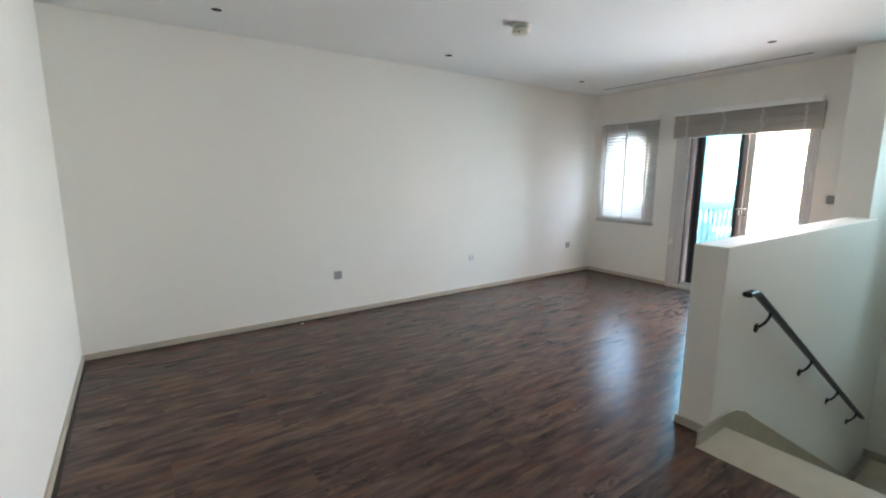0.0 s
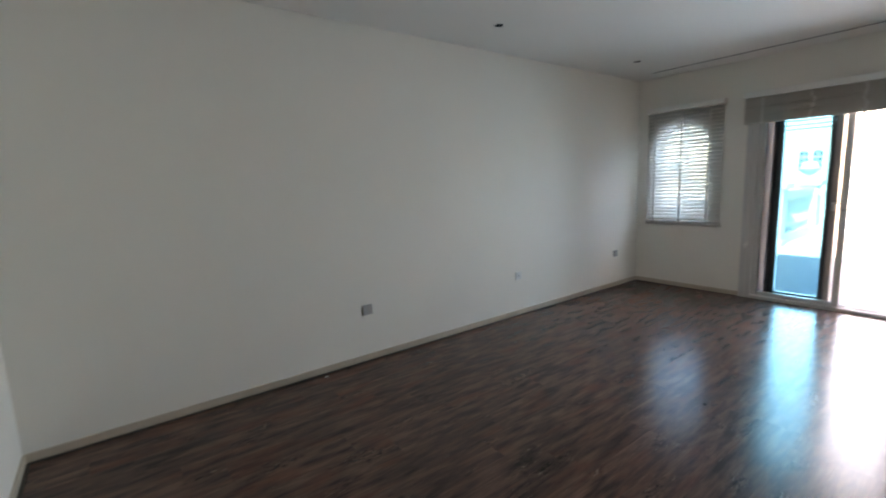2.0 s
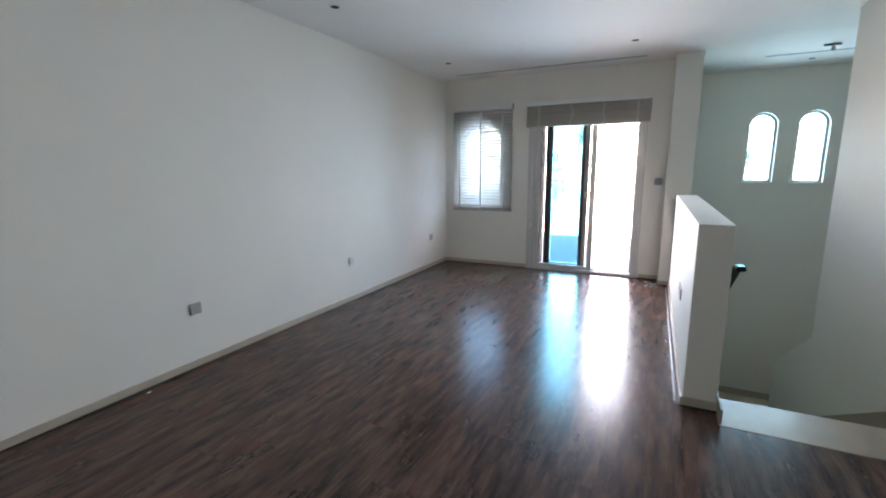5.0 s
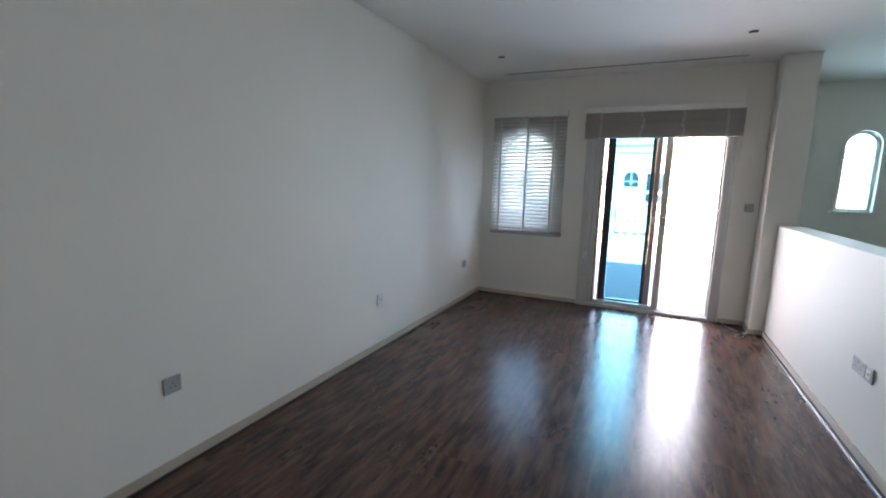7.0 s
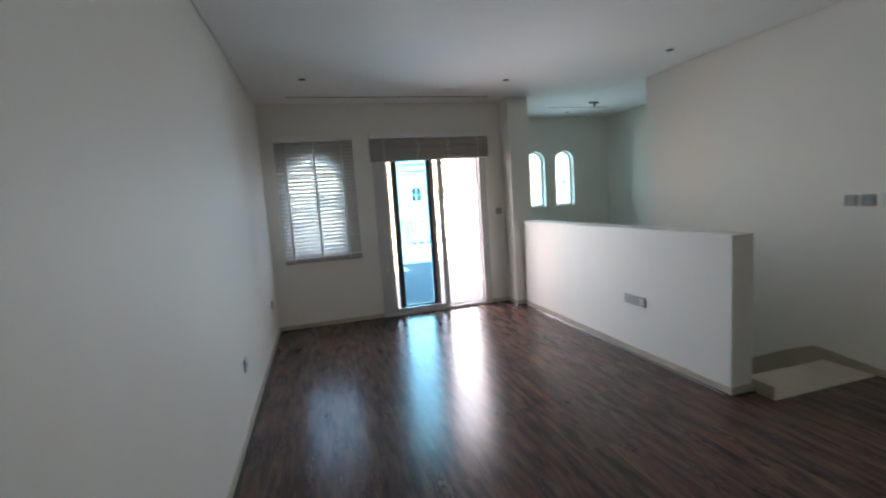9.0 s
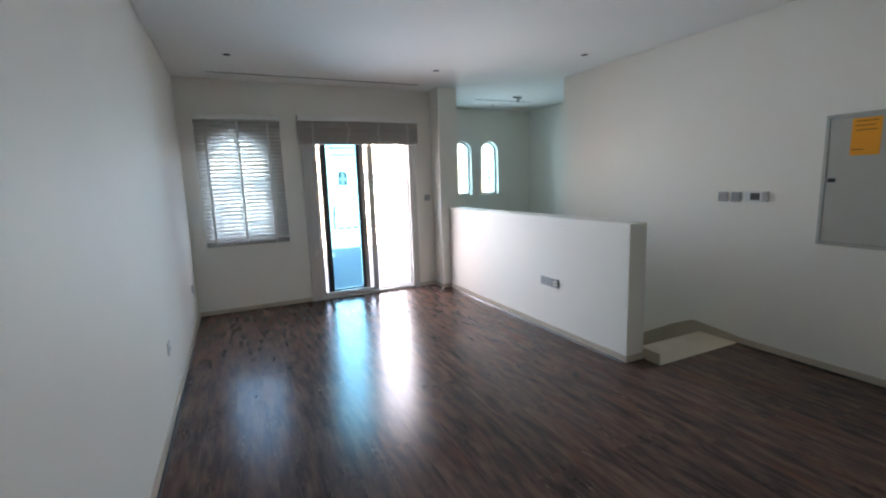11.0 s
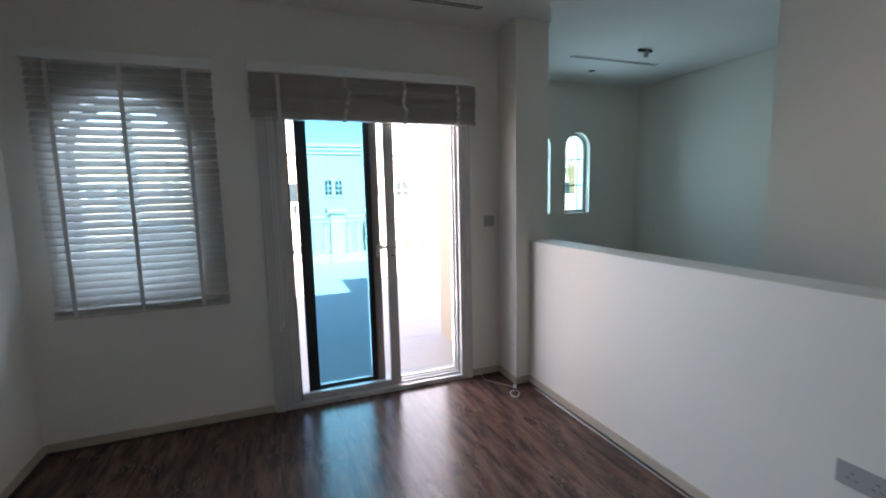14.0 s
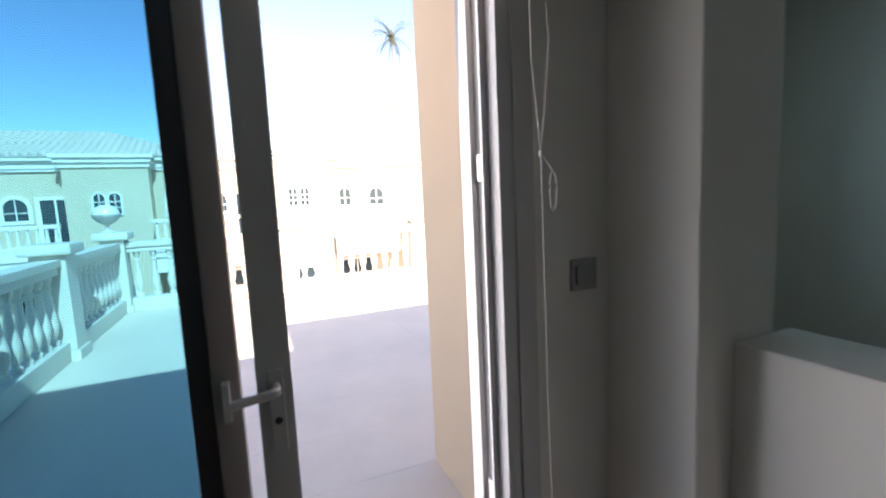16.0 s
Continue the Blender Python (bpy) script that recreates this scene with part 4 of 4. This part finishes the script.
# ---- the ground and the villas across the road ----
GZ = -3.65
bm = boxed(-1500, 1500, -1500, 1500, GZ - 0.5, GZ)
solid("ground", bm, GROUND, "pale sandy ground between the villas", "ground", "structure")
bm = boxed(-1.6, 14.75, TYO + 0.03, 4.8, GZ, TZ - 0.36)
box(bm, -1.6, 1.98, TY0 - 0.2, TYO + 0.03, GZ, -0.26)
box(bm, 1.98, 3.07, HW_Y0, TYO + 0.03, GZ, -0.26)
box(bm, TXO + 0.03, 14.75, -9.0, TYO + 0.03, GZ, TZ - 0.36)
solid("house_base", bm, RENDERWALL, "peach rendered lower storey under the terrace", "building", "structure")


def arched_far_window(parent, x, y, z, half, body, n_bars=1, trim=0.16):
    """An arched villa window: trim, dark pane, bars. Places are in the parent's space."""
    w = part("window", prism(arch_loop(y, half, z, z + body, trim), [arch_loop(y, half, z, z + body)], "x", x - 0.07, x - 0.001), VILLATRIM, parent)
    part("pane", prism(arch_loop(y, half, z, z + body), [], "x", x - 0.02, x - 0.002), FARGLASS, w)
    for k in range(1, n_bars + 1):
        part("bar", boxed(x - 0.05, x - 0.021, y - half, y + half, z + body * k / (n_bars + 0.6) - 0.02, z + body * k / (n_bars + 0.6) + 0.02), VILLATRIM, w)
    part("bar", boxed(x - 0.045, x - 0.0215, y - 0.02, y + 0.02, z, z + body + half * 0.95), VILLATRIM, w)
    return w


def square_far_window(parent, x, y, z, half, h):
    w = part("window", prism(rect(y - half - 0.16, y + half + 0.16, z, z + h + 0.16), [rect(y - half, y + half, z, z + h)], "x", x - 0.07, x - 0.001), VILLATRIM, parent)
    part("pane", boxed(x - 0.02, x - 0.002, y - half, y + half, z, z + h), FARGLASS, w)
    part("bar", boxed(x - 0.05, x - 0.021, y - 0.04, y + 0.04, z, z + h), VILLATRIM, w)
    return w


def far_rail(parent, x, y0, y1, z):
    r = part("balcony", boxed(x - 0.12, x + 0.12, y0, y1, z + 0.72, z + 0.88), VILLATRIM, parent)
    part("balcony_base", boxed(x - 0.12, x + 0.12, y0, y1, z - 0.15, z), VILLATRIM, r)
    n = int((y1 - y0) / 0.30)
    me = FAR_BAL
    for i in range(n):
        o = new("baluster", me)
        o.parent = r
        o.location = (x, y0 + (i + 0.5) * (y1 - y0) / n, z)
    return r


FAR_BAL = mesh_of("far_baluster", lathe([(0.07, 0.0), (0.05, 0.06), (0.085, 0.2), (0.045, 0.48), (0.06, 0.56), (0.06, 0.72)], 8), VILLATRIM, smooth=True)


def tiled_hip_roof(parent, x0, x1, y0, y1, z0, z1):
    """A hipped roof whose rows of barrel tiles are real ribs on a solid body."""
    inset = (x1 - x0) / 2
    xm = (x0 + x1) / 2
    bm = bmesh.new()
    c = [bm.verts.new(v) for v in ((x0, y0, z0), (x1, y0, z0), (x1, y1, z0), (x0, y1, z0), (xm, y0 + inset, z1), (xm, y1 - inset, z1))]
    for f in ((0, 3, 5, 4), (1, 4, 5, 2), (0, 4, 1), (3, 2, 5), (0, 1, 2, 3)):
        bm.faces.new([c[i] for i in f])
    roof = part("roof", bm, ROOF, parent, "pale clay tiled hipped roof")
    ribs = bmesh.new()
    rows = 15
    for k in range(rows):
        u = (k + 0.15) / rows
        x, z = x0 + (xm - x0) * u, z0 + (z1 - z0) * u
        ya, yb = y0 + inset * u, y1 - inset * u
        n = int((yb - ya) / 0.30)
        dx, dz = (xm - x0) / rows, (z1 - z0) / rows
        for i in range(n):
            y = ya + (i + 0.5) * (yb - ya) / n
            w = 0.12
            vs = [ribs.verts.new(p) for p in ((x, y - w, z + 0.01), (x - 0.05, y, z + 0.12), (x, y + w, z + 0.01), (x + dx, y - w, z + dz + 0.01), (x + dx - 0.03, y, z + dz + 0.06), (x + dx, y + w, z + dz + 0.01))]
            ribs.faces.new((vs[0], vs[1], vs[4], vs[3])), ribs.faces.new((vs[1], vs[2], vs[5], vs[4])), ribs.faces.new((vs[0], vs[2], vs[1]))
    tagged(part("roof_tiles", ribs, ROOF, roof), kind="stuff")
    return roof


def villa(origin, bay_top, hip, left=6.2, right=-5.0, shift=0.0):
    """One villa: a projecting bay with twin arched windows, wings on both sides with an arched window and a glazed door each, cornices and balconies."""
    ob = thing("villa", origin, "two-storey beige villa with arched windows and cream cornices", "house", "villas across the road")
    base = GZ - origin[2]
    part("wall", boxed(0.0, 9.0, right, left, base, 3.62), VILLA, ob)
    part("bay", boxed(-0.8, -0.002, -1.6, 1.5, base, bay_top - 0.5), VILLA, ob)
    for z0, z1, out in ((3.46, 3.58, 0.10), (3.581, 3.90, 0.16), (3.901, 4.06, 0.34)):
        part("cornice", boxed(-out, 9.0, right, left, z0, z1), VILLATRIM, ob)
    for k, (z0, z1, out) in enumerate(((-0.5, -0.3, 0.08), (-0.299, -0.10, 0.18), (-0.099, 0.05, 0.28))):
        part("cornice", boxed(-0.8 - out, -0.003, -1.6 - out, 1.5 + out, bay_top + z0, bay_top + z1), VILLATRIM, ob)
    arched_far_window(ob, -0.8, 0.30, 1.55, 0.20, 0.68, 2, 0.08)
    arched_far_window(ob, -0.8, -0.27, 1.55, 0.20, 0.68, 2, 0.08)
    arched_far_window(ob, 0.0, 3.40 + shift, 1.42, 0.40, 0.52, 1)
    square_far_window(ob, 0.0, 2.05 + shift, 0.2, 0.52, 2.05)
    arched_far_window(ob, 0.0, -2.45, 1.45, 0.30, 0.62, 1)
    if right < -4.8:
        arched_far_window(ob, 0.0, -4.20, 1.42, 0.40, 0.52, 1)
    far_rail(ob, -1.5, 1.55, left - 0.1, 0.35)
    far_rail(ob, -1.5, right + 0.05, -1.65, 0.35)
    for ya, yb in ((1.55, left - 0.1), (right + 0.05, -1.65)):
        part("balcony_floor", boxed(-1.65, -0.001, ya, yb, -0.2, 0.19), VILLATRIM, ob)
        part("balcony_moulding", boxed(-1.56, -0.001, ya, yb, -0.45, -0.201), VILLATRIM, ob)
        part("balcony_fascia", boxed(-1.46, -0.001, ya, yb, -1.15, -0.451), VILLATRIM, ob)
    square_far_window(ob, 0.0, 2.9, base + 0.1, 0.8, 2.0)
    square_far_window(ob, 0.0, -2.9, base + 0.1, 0.8, 2.0)
    square_far_window(ob, -0.8, 0.0, base + 0.6, 0.6, 1.4)
    if hip:
        tiled_hip_roof(ob, -0.4, 9.4, *hip, 4.065, 5.8)
    return ob


villa((30, 8.1, 0), 4.05, (-3.95, 16.0), right=-3.5)
villa((30, 0.15, 0), 4.33, None, left=4.43, shift=0.35)
villa((30, -11.1, 0), 4.05, (-6.0, 6.2), left=6.245)
villa((30, 19.4, 0), 4.05, None)
villa((36, -22.4, 0), 4.05, (-6.0, 6.2))


def street_lamp(x, y):
    ob = thing("street_lamp", (x, y, GZ), "grey street lamp with a flat cap and a round sign", "street lamp")
    part("pole", cyl(bmesh.new(), (0, 0, 0), (0, 0, 5.2), 0.09, 0.06), PLATE, ob, smooth=True)
    part("head", lathe([(0.10, 5.2), (0.15, 5.3), (0.11, 5.45), (0.25, 5.55), (0.27, 5.60), (0.05, 5.72)], 18), PLATE, ob, smooth=True)
    part("sign", cyl(bmesh.new(), (-0.06, 0.09, 4.62), (-0.04, 0.06, 4.62), 0.36, seg=28), PLATE, ob)
    return ob


street_lamp(22.0, 4.46)


def palm(x, y, height):
    ob = thing("palm_tree", (x, y, GZ), "tall slim date palm with a feathery crown", "palm tree")
    pts = [(0.25 * math.sin(i * 0.5), 0.1 * i / 10, height * i / 10) for i in range(11)]
    bm = bmesh.new()
    for i in range(10):
        cyl(bm, pts[i], pts[i + 1], 0.15 - 0.006 * i, 0.144 - 0.006 * i, 10)
    part("trunk", bm, BARK, ob, smooth=True)
    rnd = random.Random(5)
    top = Vector(pts[-1])
    crown = bmesh.new()
    for k in range(34):
        az, el = rnd.uniform(0, 2 * math.pi), radians(rnd.uniform(-35, 85))
        length = rnd.uniform(2.3, 3.1)
        p, step = top.copy(), length / 9
        for i in range(9):
            a = el - radians(7.5) * i
            d = Vector((math.cos(az) * math.cos(a), math.sin(az) * math.cos(a), math.sin(a)))
            side = Vector((-math.sin(az), math.cos(az), 0))
            for s in (-1, 1):
                for h in (0.0, 0.5):
                    o = p + d * step * h
                    leaf = 0.42 * (1 - 0.09 * i)
                    tip = o + side * s * leaf + d * 0.30 + Vector((0, 0, -0.22))
                    vs = [crown.verts.new(v) for v in (o, o + d * 0.07, tip)]
                    crown.faces.new(vs)
            q = p + d * step
            vs = [crown.verts.new(v) for v in (p + side * 0.02, p - side * 0.02, q - side * 0.02, q + side * 0.02)]
            crown.faces.new(vs)
            p = q
    part("crown", crown, FROND, ob)
    return ob


palm(55, -13.8, 23.2)

# ---- terrace tiles ----
tile_bm = boxed(-0.2991, 0.2991, -0.2991, 0.2991, -0.012, 0.0)
TILE = mesh_of("terrace_tile", tile_bm, TERRA)
x = WXO + 0.32
while x < 14.3:
    y = 4.18
    while y > -1.5:
        if x - 0.3 > TXO or y - 0.3 > TYO:
            o = new("terrace_tile", TILE)
            o.parent = terrace
            o.location = (x - 10, y, 0)
        y -= 0.6
    x += 0.6

# ---- floor planks ----
plank_meshes = {}


def plank(x0, x1, y0, y1):
    key = (round(x1 - x0, 2), round(y1 - y0, 4))
    if key not in plank_meshes:
        hx, hy = key[0] / 2 - 0.0001, key[1] / 2 - 0.0001
        bm = bmesh.new()
        c = 0.0003
        lo = [bm.verts.new((sx * hx, sy * hy, -0.012)) for sx, sy in ((-1, -1), (1, -1), (1, 1), (-1, 1))]
        mid = [bm.verts.new((sx * hx, sy * hy, -c)) for sx, sy in ((-1, -1), (1, -1), (1, 1), (-1, 1))]
        hi = [bm.verts.new((sx * (hx - c), sy * (hy - c), 0)) for sx, sy in ((-1, -1), (1, -1), (1, 1), (-1, 1))]
        for a, b in ((lo, mid), (mid, hi)):
            for i in range(4):
                bm.faces.new((a[i], a[(i + 1) % 4], b[(i + 1) % 4], b[i]))
        bm.faces.new(hi), bm.faces.new(lo[::-1])
        plank_meshes[key] = mesh_of("plank", bm, FLOORWOOD)
    o = new("plank", plank_meshes[key])
    o.parent = floor
    o.location = ((x0 + x1) / 2, (y0 + y1) / 2, 0.2)


rnd = random.Random(11)
for ya, yb, rows, xa, xb in ((HW_Y0 + 0.004, LY, 18, BX, WX), (RY, HW_Y0 + 0.004, 5, -1.3, 3.08), (-0.785, RY, 6, -1.3, 2.0), (HW_Y0 + 0.004, BACK_Y, 3, -1.3, BX)):
    w = (yb - ya) / rows
    for r in range(rows):
        x = xa
        first = round(rnd.choice((0.3, 0.5, 0.7, 0.9, 1.1)), 2)
        xe = 6.36 if xb == WX and r == 0 else xb      # the first row ends at the pillar
        while x < xe - 0.01:
            nx = min(x + first, xe)
            plank(x, nx, ya + r * w, ya + (r + 1) * w)
            x, first = nx, 1.22
